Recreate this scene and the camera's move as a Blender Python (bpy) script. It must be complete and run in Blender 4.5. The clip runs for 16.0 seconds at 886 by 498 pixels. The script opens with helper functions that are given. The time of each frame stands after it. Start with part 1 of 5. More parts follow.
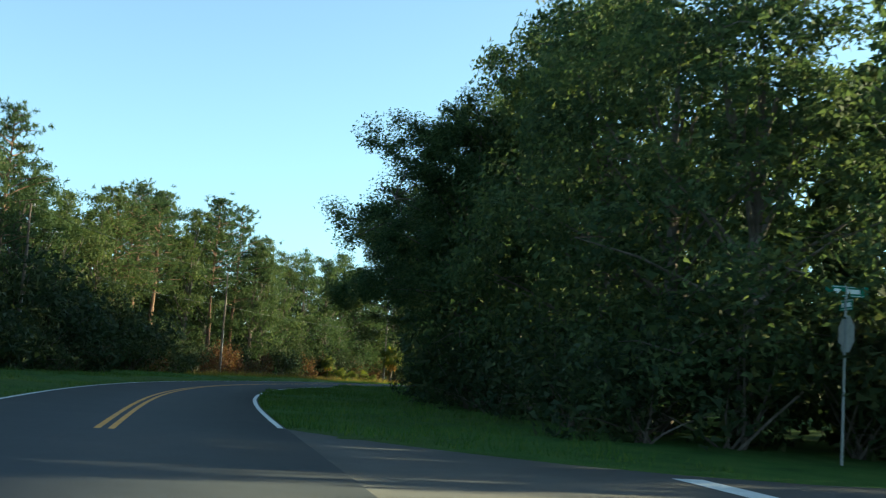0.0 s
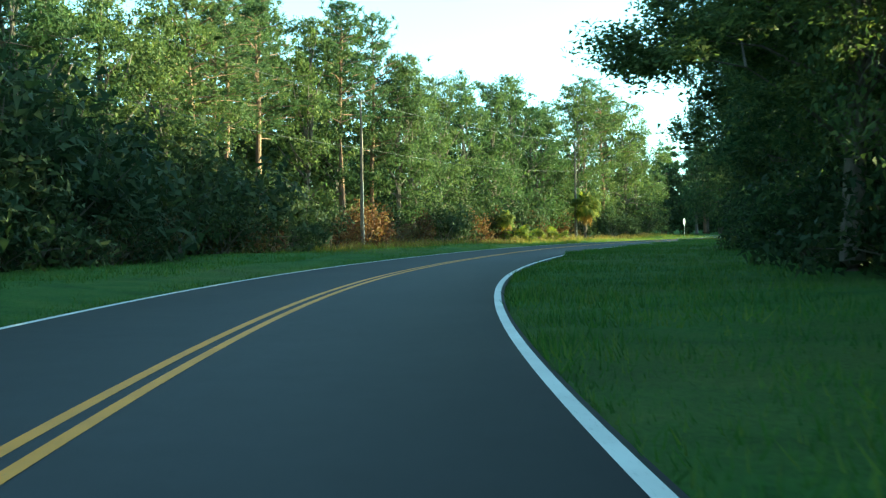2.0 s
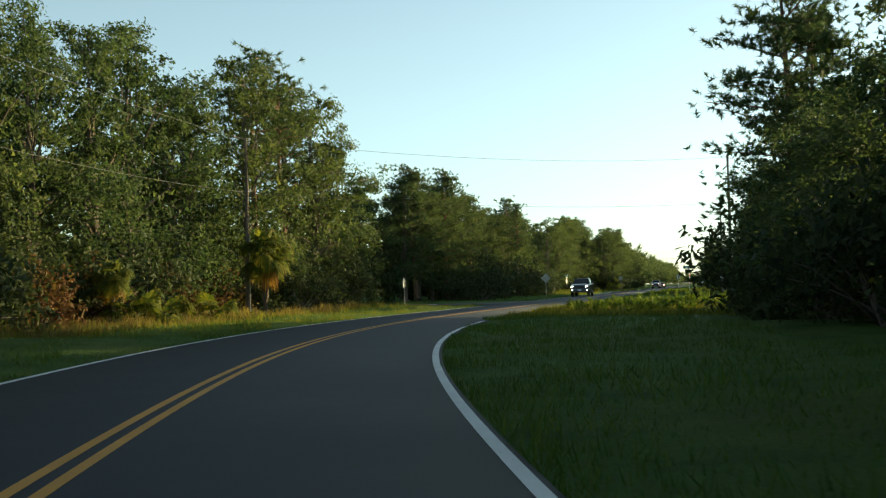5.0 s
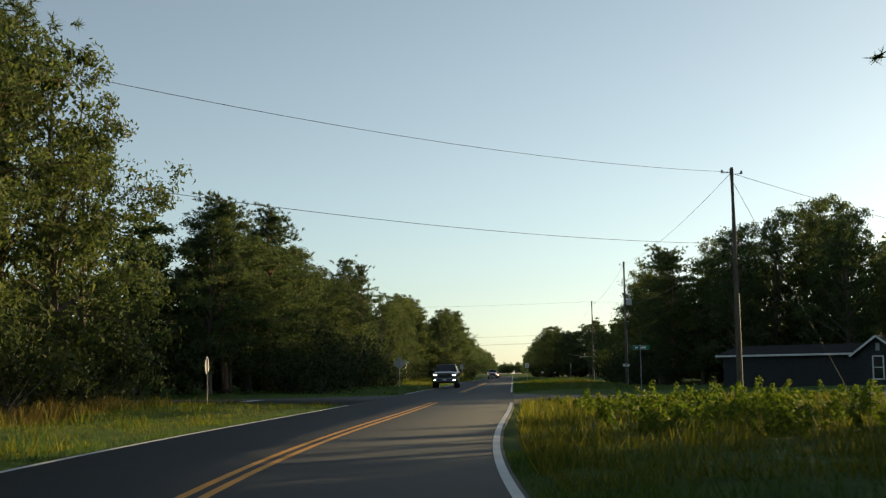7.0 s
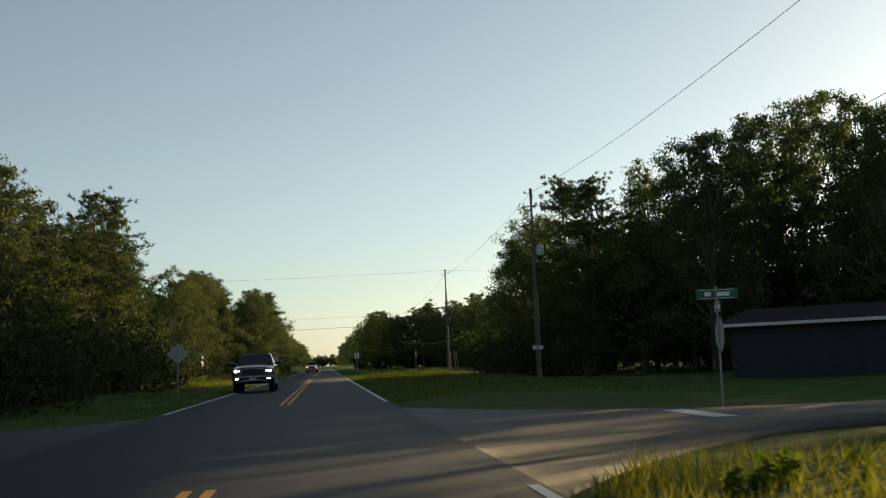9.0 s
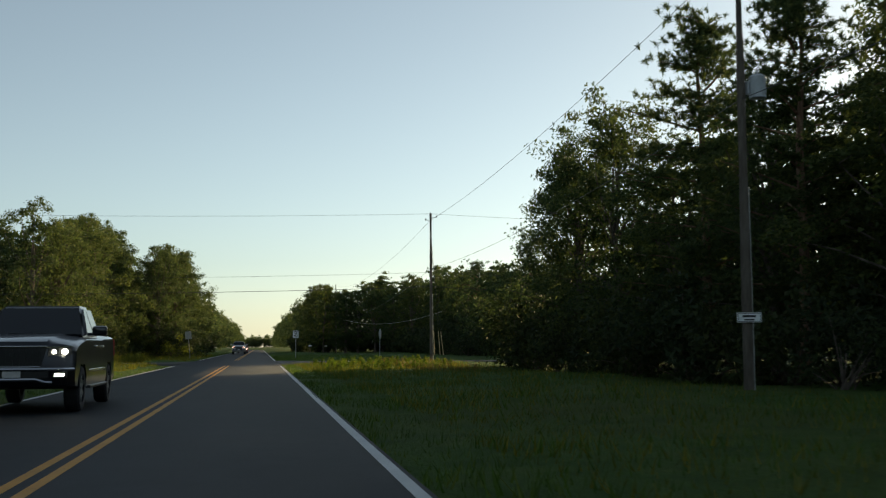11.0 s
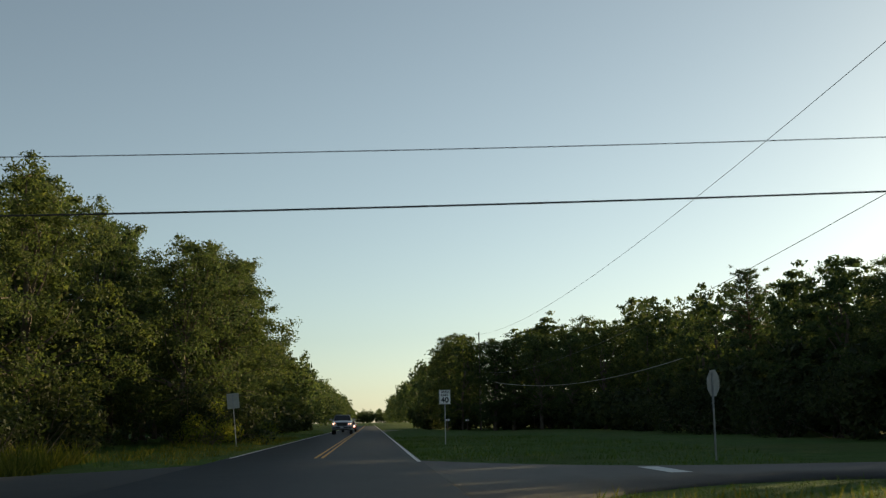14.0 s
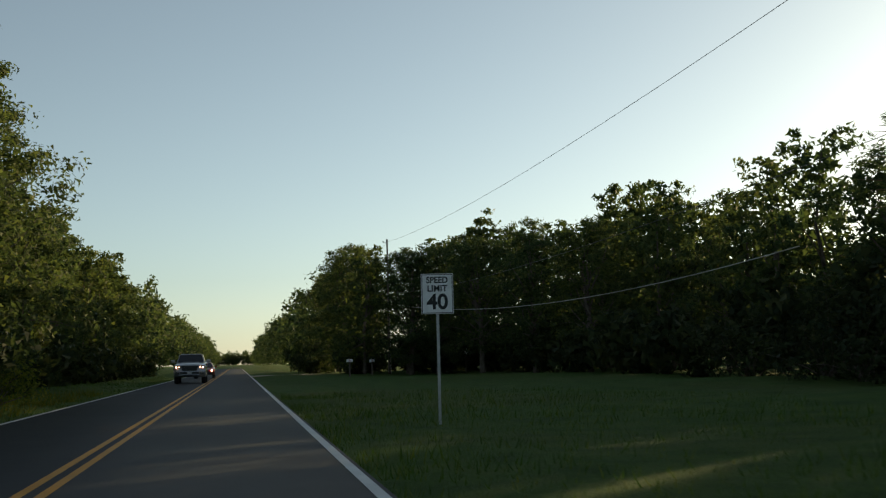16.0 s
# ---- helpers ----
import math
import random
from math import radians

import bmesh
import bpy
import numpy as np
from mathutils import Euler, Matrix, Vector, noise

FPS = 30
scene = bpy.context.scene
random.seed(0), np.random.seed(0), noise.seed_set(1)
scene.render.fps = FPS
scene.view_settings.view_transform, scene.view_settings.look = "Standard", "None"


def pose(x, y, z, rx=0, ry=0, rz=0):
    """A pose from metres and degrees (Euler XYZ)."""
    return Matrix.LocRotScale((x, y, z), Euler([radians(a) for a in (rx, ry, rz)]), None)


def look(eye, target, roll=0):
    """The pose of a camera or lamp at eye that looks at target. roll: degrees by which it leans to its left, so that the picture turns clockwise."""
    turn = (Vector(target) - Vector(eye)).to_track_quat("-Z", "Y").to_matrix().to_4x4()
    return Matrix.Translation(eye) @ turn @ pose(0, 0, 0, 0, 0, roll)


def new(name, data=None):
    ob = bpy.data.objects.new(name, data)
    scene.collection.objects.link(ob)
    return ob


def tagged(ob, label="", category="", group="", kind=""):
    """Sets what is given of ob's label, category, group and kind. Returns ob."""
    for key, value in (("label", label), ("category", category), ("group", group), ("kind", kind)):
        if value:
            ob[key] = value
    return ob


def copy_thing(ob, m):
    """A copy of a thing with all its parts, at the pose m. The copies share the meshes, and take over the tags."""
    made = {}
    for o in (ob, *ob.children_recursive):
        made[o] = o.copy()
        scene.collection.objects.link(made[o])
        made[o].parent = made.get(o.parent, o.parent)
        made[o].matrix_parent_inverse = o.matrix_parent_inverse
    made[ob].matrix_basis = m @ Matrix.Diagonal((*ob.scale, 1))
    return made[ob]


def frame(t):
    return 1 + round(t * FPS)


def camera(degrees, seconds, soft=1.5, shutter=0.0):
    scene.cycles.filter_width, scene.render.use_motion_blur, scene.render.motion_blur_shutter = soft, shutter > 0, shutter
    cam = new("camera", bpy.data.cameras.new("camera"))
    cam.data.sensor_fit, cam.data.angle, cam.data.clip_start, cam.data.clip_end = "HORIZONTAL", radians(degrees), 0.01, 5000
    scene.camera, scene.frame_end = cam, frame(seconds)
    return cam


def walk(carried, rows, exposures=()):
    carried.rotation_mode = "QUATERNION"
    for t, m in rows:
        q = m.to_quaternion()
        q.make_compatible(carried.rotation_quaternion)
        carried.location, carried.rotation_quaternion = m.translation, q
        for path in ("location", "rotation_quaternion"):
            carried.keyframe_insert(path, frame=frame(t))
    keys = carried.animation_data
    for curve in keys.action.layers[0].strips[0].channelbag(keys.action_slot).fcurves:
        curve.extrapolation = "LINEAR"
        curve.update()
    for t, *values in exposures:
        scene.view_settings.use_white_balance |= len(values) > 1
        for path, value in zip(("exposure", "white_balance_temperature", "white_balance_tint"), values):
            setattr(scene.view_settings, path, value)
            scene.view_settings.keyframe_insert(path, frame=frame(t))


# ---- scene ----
cam = camera(41.9, 16.0, soft=1.25, shutter=0.12)
ROWS = [
    (0.0, 3.00, -3.08, 1.230, 96.28, -3.73, 0.65),
    (0.5, 1.15, 5.16, 1.187, 95.58, -4.71, 3.09),
    (1.0, -0.57, 13.41, 1.216, 94.06, -0.83, 6.09),
    (1.5, -2.31, 22.09, 1.201, 89.97, 0.57, 5.54),
    (2.0, -3.94, 30.78, 1.165, 89.03, 0.82, 7.51),
    (2.5, -5.34, 39.08, 1.191, 91.33, -0.52, 6.52),
    (3.0, -6.39, 46.62, 1.240, 90.70, -1.58, 3.89),
    (3.5, -7.12, 53.98, 1.238, 92.39, -0.16, -0.64),
    (6.0, -5.14, 93.50, 1.178, 91.84, 0.93, -15.34),
    (6.5, -3.69, 101.18, 1.117, 93.74, 1.13, -18.01),
    (7.0, -1.96, 108.76, 1.171, 96.16, 0.67, -20.03),
    (7.5, 0.43, 117.01, 1.183, 96.82, 0.48, -21.55),
    (8.0, 3.47, 125.59, 1.223, 97.35, 0.11, -27.10),
    (8.5, 6.92, 134.13, 1.203, 96.04, 2.04, -28.42),
    (11.0, 25.94, 176.39, 1.140, 94.77, 0.37, -32.45),
    (11.5, 29.88, 185.33, 1.129, 91.18, 1.58, -28.71),
    (12.0, 33.76, 194.50, 1.130, 88.74, 0.93, -21.84),
    (12.5, 37.73, 203.85, 1.164, 89.23, -0.56, -25.22),
    (13.0, 41.49, 212.65, 1.154, 91.70, -1.21, -25.91),
    (13.5, 45.52, 221.88, 1.156, 94.74, -0.78, -27.43),
    (14.0, 49.76, 231.68, 1.171, 98.45, 0.97, -26.99),
    (14.5, 53.88, 240.90, 1.172, 93.63, 2.18, -27.16),
    (15.0, 57.82, 249.94, 1.158, 92.38, 1.32, -29.76),
    (15.5, 61.82, 259.03, 1.111, 94.47, 1.54, -32.18),
    (16.0, 65.75, 268.12, 1.178, 95.44, 1.43, -33.51),
]
EXPOSURES = [
    (0.0, 1.80, 5300, -16), (0.5, 2.20, 5650, -20), (1.0, 1.95, 5850, -34), (1.5, 3.15, 5450, -32), (2.0, 2.95, 5100, -36), (2.5, 2.90, 5250, -38), (3.0, 3.0, 5100, -37), (3.5, 2.50, 5500, -30),
    (6.0, 1.15, 7000, -5), (7.0, 0.80, 7000, 0), (8.0, 0.60, 7000, 0), (8.5, 0.58, 7250, 2), (11.0, 0.68, 6950, 0), (11.5, 0.94, 6950, 2), (12.0, 0.90, 7000, 2), (12.5, 1.05, 6950, 1), (13.0, 0.80, 6950, 1), (14.0, 0.50, 6950, -2), (14.5, 0.65, 7050, 1), (15.0, 0.64, 7150, 2), (16.0, 0.46, 6950, -2),
]
walk(cam, [(t, pose(x, y, z, rx, ry, rz)) for t, x, y, z, rx, ry, rz in ROWS], EXPOSURES)

# ---- light: a low sun from the right of the road, under a clear sky ----
SUN_AZ, SUN_EL = 19.0, 9.1
world = bpy.data.worlds.new("world")
scene.world = world
world.use_nodes = True
wn = world.node_tree.nodes
sky = wn.new("ShaderNodeTexSky")
sky.sky_type = "NISHITA"
sky.sun_disc = False
sky.sun_elevation = radians(SUN_EL)
sky.sun_rotation = radians(90.0 - SUN_AZ)
sky.air_density, sky.dust_density, sky.ozone_density = 0.78, 0.65, 2.15
wn["Background"].inputs["Strength"].default_value = 0.105
haze = wn.new("ShaderNodeHueSaturation")
haze.inputs["Saturation"].default_value = 0.65
world.node_tree.links.new(sky.outputs[0], haze.inputs["Color"])
world.node_tree.links.new(haze.outputs[0], wn["Background"].inputs["Color"])
sun_data = bpy.data.lights.new("sun", "SUN")
sun_data.energy, sun_data.angle, sun_data.color = 5.0, radians(0.53), (1.0, 0.73, 0.41)
sun_ob = new("sun", sun_data)
to_sun = Vector((math.cos(radians(SUN_EL)) * math.cos(radians(SUN_AZ)), math.cos(radians(SUN_EL)) * math.sin(radians(SUN_AZ)), math.sin(radians(SUN_EL))))
sun_ob.matrix_basis = look(tuple(to_sun * 300), (0, 0, 0))


# ---- materials ----
class Mat:
    """A node material with a Principled shader and short ways to wire it."""

    def __init__(self, name, rough=0.7, metal=0.0, spec=0.5):
        self.m = bpy.data.materials.new(name)
        self.m.use_nodes = True
        self.t = self.m.node_tree
        self.b = self.t.nodes["Principled BSDF"]
        self.b.inputs["Roughness"].default_value = rough
        self.b.inputs["Metallic"].default_value = metal
        self.b.inputs["Specular IOR Level"].default_value = spec

    def node(self, kind, **values):
        n = self.t.nodes.new(kind)
        for key, v in values.items():
            n.inputs[key].default_value = v
        return n

    def link(self, a, b):
        self.t.links.new(a, b)

    def coords(self):
        return self.t.nodes.new("ShaderNodeNewGeometry").outputs["Position"]

    def local(self):
        return self.t.nodes.new("ShaderNodeTexCoord").outputs["Object"]

    def noise(self, vec, scale, detail=4.0, rough=0.55, stretch=None):
        if stretch:
            mp = self.node("ShaderNodeMapping")
            mp.inputs["Scale"].default_value = stretch
            self.link(vec, mp.inputs["Vector"])
            vec = mp.outputs[0]
        n = self.node("ShaderNodeTexNoise", Scale=scale, Detail=detail, Roughness=rough)
        self.link(vec, n.inputs["Vector"])
        return n.outputs["Fac"]

    def ramp(self, fac, stops):
        r = self.t.nodes.new("ShaderNodeValToRGB")
        e = r.color_ramp.elements
        while len(e) < len(stops):
            e.new(0.5)
        for el, (p, c) in zip(e, stops):
            el.position, el.color = p, (*c, 1) if len(c) == 3 else c
        self.link(fac, r.inputs["Fac"])
        return r.outputs["Color"]

    def mix(self, fac, a, b, blend="MIX"):
        m = self.t.nodes.new("ShaderNodeMix")
        m.data_type, m.blend_type = "RGBA", blend
        for sock, v in ((m.inputs[0], fac), (m.inputs[6], a), (m.inputs[7], b)):
            if isinstance(v, (int, float)):
                sock.default_value = v
            elif isinstance(v, tuple):
                sock.default_value = (*v, 1)
            else:
                self.link(v, sock)
        return m.outputs[2]

    def colour(self, c):
        if isinstance(c, tuple):
            self.b.inputs["Base Color"].default_value = (*c, 1)
        else:
            self.link(c, self.b.inputs["Base Color"])

    def bump(self, fac, strength, distance):
        n = self.node("ShaderNodeBump", Strength=strength, Distance=distance)
        self.link(fac, n.inputs["Height"])
        self.link(n.outputs[0], self.b.inputs["Normal"])

    def rough(self, fac, lo, hi):
        r = self.node("ShaderNodeMapRange")
        r.inputs["To Min"].default_value, r.inputs["To Max"].default_value = lo, hi
        self.link(fac, r.inputs["Value"])
        self.link(r.outputs[0], self.b.inputs["Roughness"])


def plain(name, c, rough=0.6, metal=0.0, spec=0.5, vary=0.12, scale=6.0):
    """A painted or plain surface with faint blotches of wear."""
    m = Mat(name, rough, metal, spec)
    n = m.noise(m.local(), scale, 5)
    lo, hi = tuple(v * (1 - vary) for v in c), tuple(min(1, v * (1 + vary)) for v in c)
    m.colour(m.ramp(n, [(0.3, lo), (0.7, hi)]))
    m.rough(n, max(0.02, rough - 0.08), min(1, rough + 0.08))
    return m.m


def foliage(name, dark, mid, light, passing=0.35, rough=0.65, dead=None):
    """Leaves: colour varies from leaf to leaf and from plant to plant, and some light passes them."""
    m = Mat(name, rough, 0.0, 0.12)
    geo = m.t.nodes.new("ShaderNodeNewGeometry")
    obj = m.t.nodes.new("ShaderNodeObjectInfo")
    c = m.ramp(geo.outputs["Random Per Island"], [(0.0, dark), (0.55, mid), (1.0, light)])
    tone = m.ramp(m.noise(m.local(), 0.42, 4, 0.6), [(0.32, (0.72, 0.80, 0.86)), (0.5, (1, 1, 1)), (0.68, (1.2, 1.14, 0.88))])
    c = m.mix(1.0, c, tone, "MULTIPLY")
    if dead:
        c = m.mix(m.ramp(m.noise(m.local(), 0.55, 3), [(0.58, (0, 0, 0)), (0.72, (1, 1, 1))]), c, dead)
    hue = m.ramp(obj.outputs["Random"], [(0.0, (0.78, 0.86, 0.84)), (0.5, (1, 1, 1)), (1.0, (1.14, 1.07, 0.86))])
    c = m.mix(1.0, c, hue, "MULTIPLY")
    m.colour(c)
    tr = m.node("ShaderNodeBsdfTranslucent")
    m.link(m.mix(1.0, c, (1.12, 1.2, 0.92), "MULTIPLY"), tr.inputs["Color"])
    mx = m.node("ShaderNodeMixShader", Fac=passing)
    m.link(m.b.outputs[0], mx.inputs[1])
    m.link(tr.outputs[0], mx.inputs[2])
    m.link(mx.outputs[0], m.t.nodes["Material Output"].inputs["Surface"])
    return m.m


def bark(name, a, b):
    m = Mat(name, 0.9, 0, 0.2)
    v = m.local()
    n = m.noise(v, 6, 6, 0.65, (1, 1, 0.22))
    m.colour(m.ramp(n, [(0.3, a), (0.7, b)]))
    m.bump(n, 0.8, 0.05)
    return m.m


def asphalt_material(name, a, b):
    m = Mat(name, 0.75, 0, 0.18)
    v = m.coords()
    grain = m.noise(v, 70, 3, 0.7)
    patch = m.noise(v, 0.35, 5)
    streak = m.noise(v, 2.2, 5)
    c = m.ramp(patch, [(0.3, a), (0.7, b)])
    c = m.mix(0.35, c, m.ramp(grain, [(0.3, (0.35, 0.35, 0.36)), (0.75, (1.6, 1.6, 1.6))]), "MULTIPLY")
    c = m.mix(0.3, c, m.ramp(streak, [(0.35, (0.7, 0.7, 0.7)), (0.65, (1.15, 1.15, 1.15))]), "MULTIPLY")
    m.colour(c)
    m.rough(patch, 0.62, 0.85)
    m.bump(grain, 0.5, 0.006)
    return m.m


def line_material(name, c):
    """Road paint, worn through in small spots to the stone below."""
    m = Mat(name, 0.65, 0, 0.4)
    v = m.coords()
    spots = m.noise(v, 28, 4, 0.7)
    wear = m.noise(v, 1.1, 4)
    base = m.mix(m.ramp(wear, [(0.3, (0, 0, 0)), (0.8, (1, 1, 1))]), c, tuple(x * 0.75 for x in c))
    m.colour(m.mix(m.ramp(spots, [(0.60, (0, 0, 0)), (0.72, (0.8, 0.8, 0.8))]), base, (0.07, 0.07, 0.075)))
    m.bump(spots, 0.3, 0.004)
    return m.m


def ground_material():
    m = Mat("grass_ground", 0.95, 0, 0.1)
    v = m.coords()
    big, mid_, fine = m.noise(v, 0.09, 4), m.noise(v, 0.9, 5), m.noise(v, 16, 5, 0.7)
    c = m.ramp(mid_, [(0.25, (0.036, 0.076, 0.018)), (0.5, (0.062, 0.118, 0.026)), (0.75, (0.092, 0.138, 0.035))])
    c = m.mix(m.ramp(big, [(0.45, (0, 0, 0)), (0.75, (0.6, 0.6, 0.6))]), c, (0.10, 0.10, 0.035))
    c = m.mix(0.6, c, m.ramp(fine, [(0.3, (0.35, 0.38, 0.3)), (0.7, (1.5, 1.5, 1.4))]), "MULTIPLY")
    m.colour(c)
    m.bump(fine, 1.0, 0.08)
    return m.m


GROUND = ground_material()
ASPHALT = asphalt_material("asphalt", (0.026, 0.029, 0.035), (0.039, 0.042, 0.048))
ASPHALT_SIDE = asphalt_material("side_asphalt", (0.058, 0.058, 0.059), (0.086, 0.085, 0.083))
WHITE_LINE = line_material("white_road_paint", (0.62, 0.63, 0.62))
YELLOW_LINE = line_material("yellow_road_paint", (0.60, 0.27, 0.015))
LEAF_OAK = foliage("oak_leaves", (0.042, 0.062, 0.03), (0.076, 0.103, 0.043), (0.122, 0.14, 0.056), 0.45)
LEAF_LIGHT = foliage("light_leaves", (0.075, 0.10, 0.018), (0.16, 0.18, 0.028), (0.25, 0.23, 0.04), 0.5)
LEAF_PINE = foliage("pine_needles", (0.042, 0.064, 0.032), (0.078, 0.106, 0.048), (0.122, 0.142, 0.064), 0.42)
LEAF_RED = foliage("red_leaves", (0.06, 0.03, 0.018), (0.11, 0.05, 0.028), (0.14, 0.10, 0.04), 0.35)
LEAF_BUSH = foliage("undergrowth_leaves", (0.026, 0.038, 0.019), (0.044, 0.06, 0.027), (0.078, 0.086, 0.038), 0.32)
LEAF_DRY = foliage("dry_leaves", (0.05, 0.035, 0.018), (0.10, 0.07, 0.035), (0.12, 0.11, 0.04), 0.3)
FROND_DEAD = foliage("dead_palm_leaves", (0.14, 0.075, 0.02), (0.25, 0.13, 0.03), (0.30, 0.19, 0.05), 0.45)
LEAF_PALM = foliage("palm_leaves", (0.055, 0.08, 0.014), (0.11, 0.125, 0.022), (0.19, 0.155, 0.03), 0.45)
GRASS = foliage("grass_blades", (0.045, 0.09, 0.02), (0.078, 0.14, 0.028), (0.13, 0.165, 0.042), 0.4)
STRAW = foliage("straw_blades", (0.10, 0.065, 0.025), (0.19, 0.125, 0.045), (0.27, 0.20, 0.075), 0.45)
TALL_GRASS = foliage("tall_grass_blades", (0.065, 0.08, 0.014), (0.13, 0.132, 0.022), (0.23, 0.20, 0.045), 0.5)
WEED = foliage("weed_leaves", (0.05, 0.09, 0.012), (0.10, 0.15, 0.02), (0.18, 0.20, 0.04), 0.45)
BARK = bark("oak_bark", (0.06, 0.05, 0.04), (0.17, 0.14, 0.115))
BARK_PINE = bark("pine_bark", (0.09, 0.05, 0.032), (0.26, 0.165, 0.11))
POLE_WOOD = bark("weathered_pole_wood", (0.085, 0.07, 0.055), (0.18, 0.155, 0.13))
WIRE = plain("wire", (0.03, 0.03, 0.032), 0.5)
PALE_CABLE = plain("pale_cable", (0.42, 0.42, 0.40), 0.5)
STEEL = plain("galvanised_steel", (0.42, 0.43, 0.44), 0.45, 0.8)
GREY_PAINT = plain("grey_equipment_paint", (0.42, 0.44, 0.45), 0.5)
SIGN_WHITE = plain("white_sign_sheet", (0.84, 0.85, 0.85), 0.45)
SIGN_BACK = plain("bare_aluminium", (0.46, 0.45, 0.42), 0.55, 0.25)
SIGN_BLACK = plain("black_sign_ink", (0.015, 0.015, 0.016), 0.5)
SIGN_GREEN = plain("green_sign_sheet", (0.01, 0.16, 0.09), 0.45)
SIGN_RED = plain("red_sign_sheet", (0.45, 0.02, 0.025), 0.45)
SIGN_YELLOW = plain("yellow_sign_sheet", (0.75, 0.48, 0.02), 0.45)
PORCELAIN = plain("insulator_porcelain", (0.35, 0.34, 0.33), 0.25)
GUY_GUARD = plain("yellow_guy_guard", (0.52, 0.40, 0.24), 0.5)
CONCRETE = plain("concrete", (0.36, 0.35, 0.33), 0.85, vary=0.3, scale=2.0)

# ---- the road's line: bend by stretches of 22 m, in hundredths of a turn a metre ----
BENDS = (-0.3359, 0.0506, -0.5314, -0.7488, -0.2667, -0.8054, -0.6787, 0.1535, -0.0169)
BACK, LENGTH = 70, 1100
_s = np.arange(0, LENGTH, 1.0)
_bend = np.interp(_s, np.arange(len(BENDS) + 1) * 22.0, (*BENDS, 0.0)) / 100
_turn = 1.82544 + np.cumsum(_bend) - _bend / 2
_x, _y = 2.658 + np.cumsum(np.cos(_turn)), -6.983 + np.cumsum(np.sin(_turn))
_n = np.arange(BACK, 0, -1.0)
RX = np.concatenate([_x[0] - np.cos(_turn[0]) * _n, _x])
RY = np.concatenate([_y[0] - np.sin(_turn[0]) * _n, _y])
RA = np.concatenate([np.full(BACK, _turn[0]), _turn])
RS = np.arange(-BACK, LENGTH, 1.0)
HALF = 3.16


def heading(s):
    return float(np.interp(s, RS, RA))


def place(s, lat, z=0.0):
    """A point s metres along the road and lat metres to the right of its middle."""
    a = heading(s)
    return Vector((float(np.interp(s, RS, RX)) + lat * math.sin(a), float(np.interp(s, RS, RY)) - lat * math.cos(a), z))


def lateral(x, y):
    """For arrays of points: metres along the road, and to the right of its middle."""
    s, lat = np.empty(len(x)), np.empty(len(x))
    for i in range(0, len(x), 4000):
        d = (x[i:i + 4000, None] - RX[::4]) ** 2 + (y[i:i + 4000, None] - RY[::4]) ** 2
        j = d.argmin(1) * 4
        dx, dy = x[i:i + 4000] - RX[j], y[i:i + 4000] - RY[j]
        s[i:i + 4000] = RS[j] + dx * np.cos(RA[j]) + dy * np.sin(RA[j])
        lat[i:i + 4000] = dx * np.sin(RA[j]) - dy * np.cos(RA[j])
    return s, lat


# ---- mesh helpers ----
def mesh_np(name, verts, faces, material, smooth=False):
    """A mesh from arrays of vertices and of faces with equally many corners."""
    me = bpy.data.meshes.new(name)
    verts, faces = np.asarray(verts, np.float32), np.asarray(faces, np.int32)
    k = faces.shape[1]
    me.vertices.add(len(verts))
    me.vertices.foreach_set("co", verts.ravel())
    me.loops.add(faces.size)
    me.loops.foreach_set("vertex_index", faces.ravel())
    me.polygons.add(len(faces))
    me.polygons.foreach_set("loop_start", np.arange(0, faces.size, k, dtype=np.int32))
    if smooth:
        me.polygons.foreach_set("use_smooth", np.ones(len(faces), bool))
    me.materials.append(material)
    me.update(calc_edges=True)
    return me


def part(name, shape, material, parent=None, label=""):
    """Links a bmesh or a ready mesh as one object, under a thing or a part."""
    if isinstance(shape, bmesh.types.BMesh):
        me = bpy.data.meshes.new(name)
        bmesh.ops.recalc_face_normals(shape, faces=shape.faces[:])
        shape.to_mesh(me)
        shape.free()
        me.materials.append(material)
    else:
        me = shape
    ob = new(name, me)
    ob.parent = parent
    return tagged(ob, label)


def box(bm, cx, cy, cz, sx, sy, sz, bevel=0.0, m=None):
    r = bmesh.ops.create_cube(bm, size=1, matrix=Matrix.LocRotScale((cx, cy, cz), None, (sx, sy, sz)))
    if bevel:
        edges = list({e for v in r["verts"] for e in v.link_edges})
        r = bmesh.ops.bevel(bm, geom=edges, offset=bevel, segments=2, affect="EDGES", profile=0.5)
        if m:
            bmesh.ops.transform(bm, matrix=m, verts=list({v for f in r["faces"] for v in f.verts}))
    elif m:
        bmesh.ops.transform(bm, matrix=m, verts=r["verts"])
    return bm


def rod(bm, a, b, r0, r1=None, seg=10):
    """A round bar from a to b, which may taper."""
    a, b = Vector(a), Vector(b)
    d = b - a
    m = Matrix.Translation((a + b) / 2) @ d.to_track_quat("Z", "Y").to_matrix().to_4x4()
    bmesh.ops.create_cone(bm, cap_ends=True, segments=seg, radius1=r0, radius2=r0 if r1 is None else r1, depth=d.length, matrix=m)
    return bm


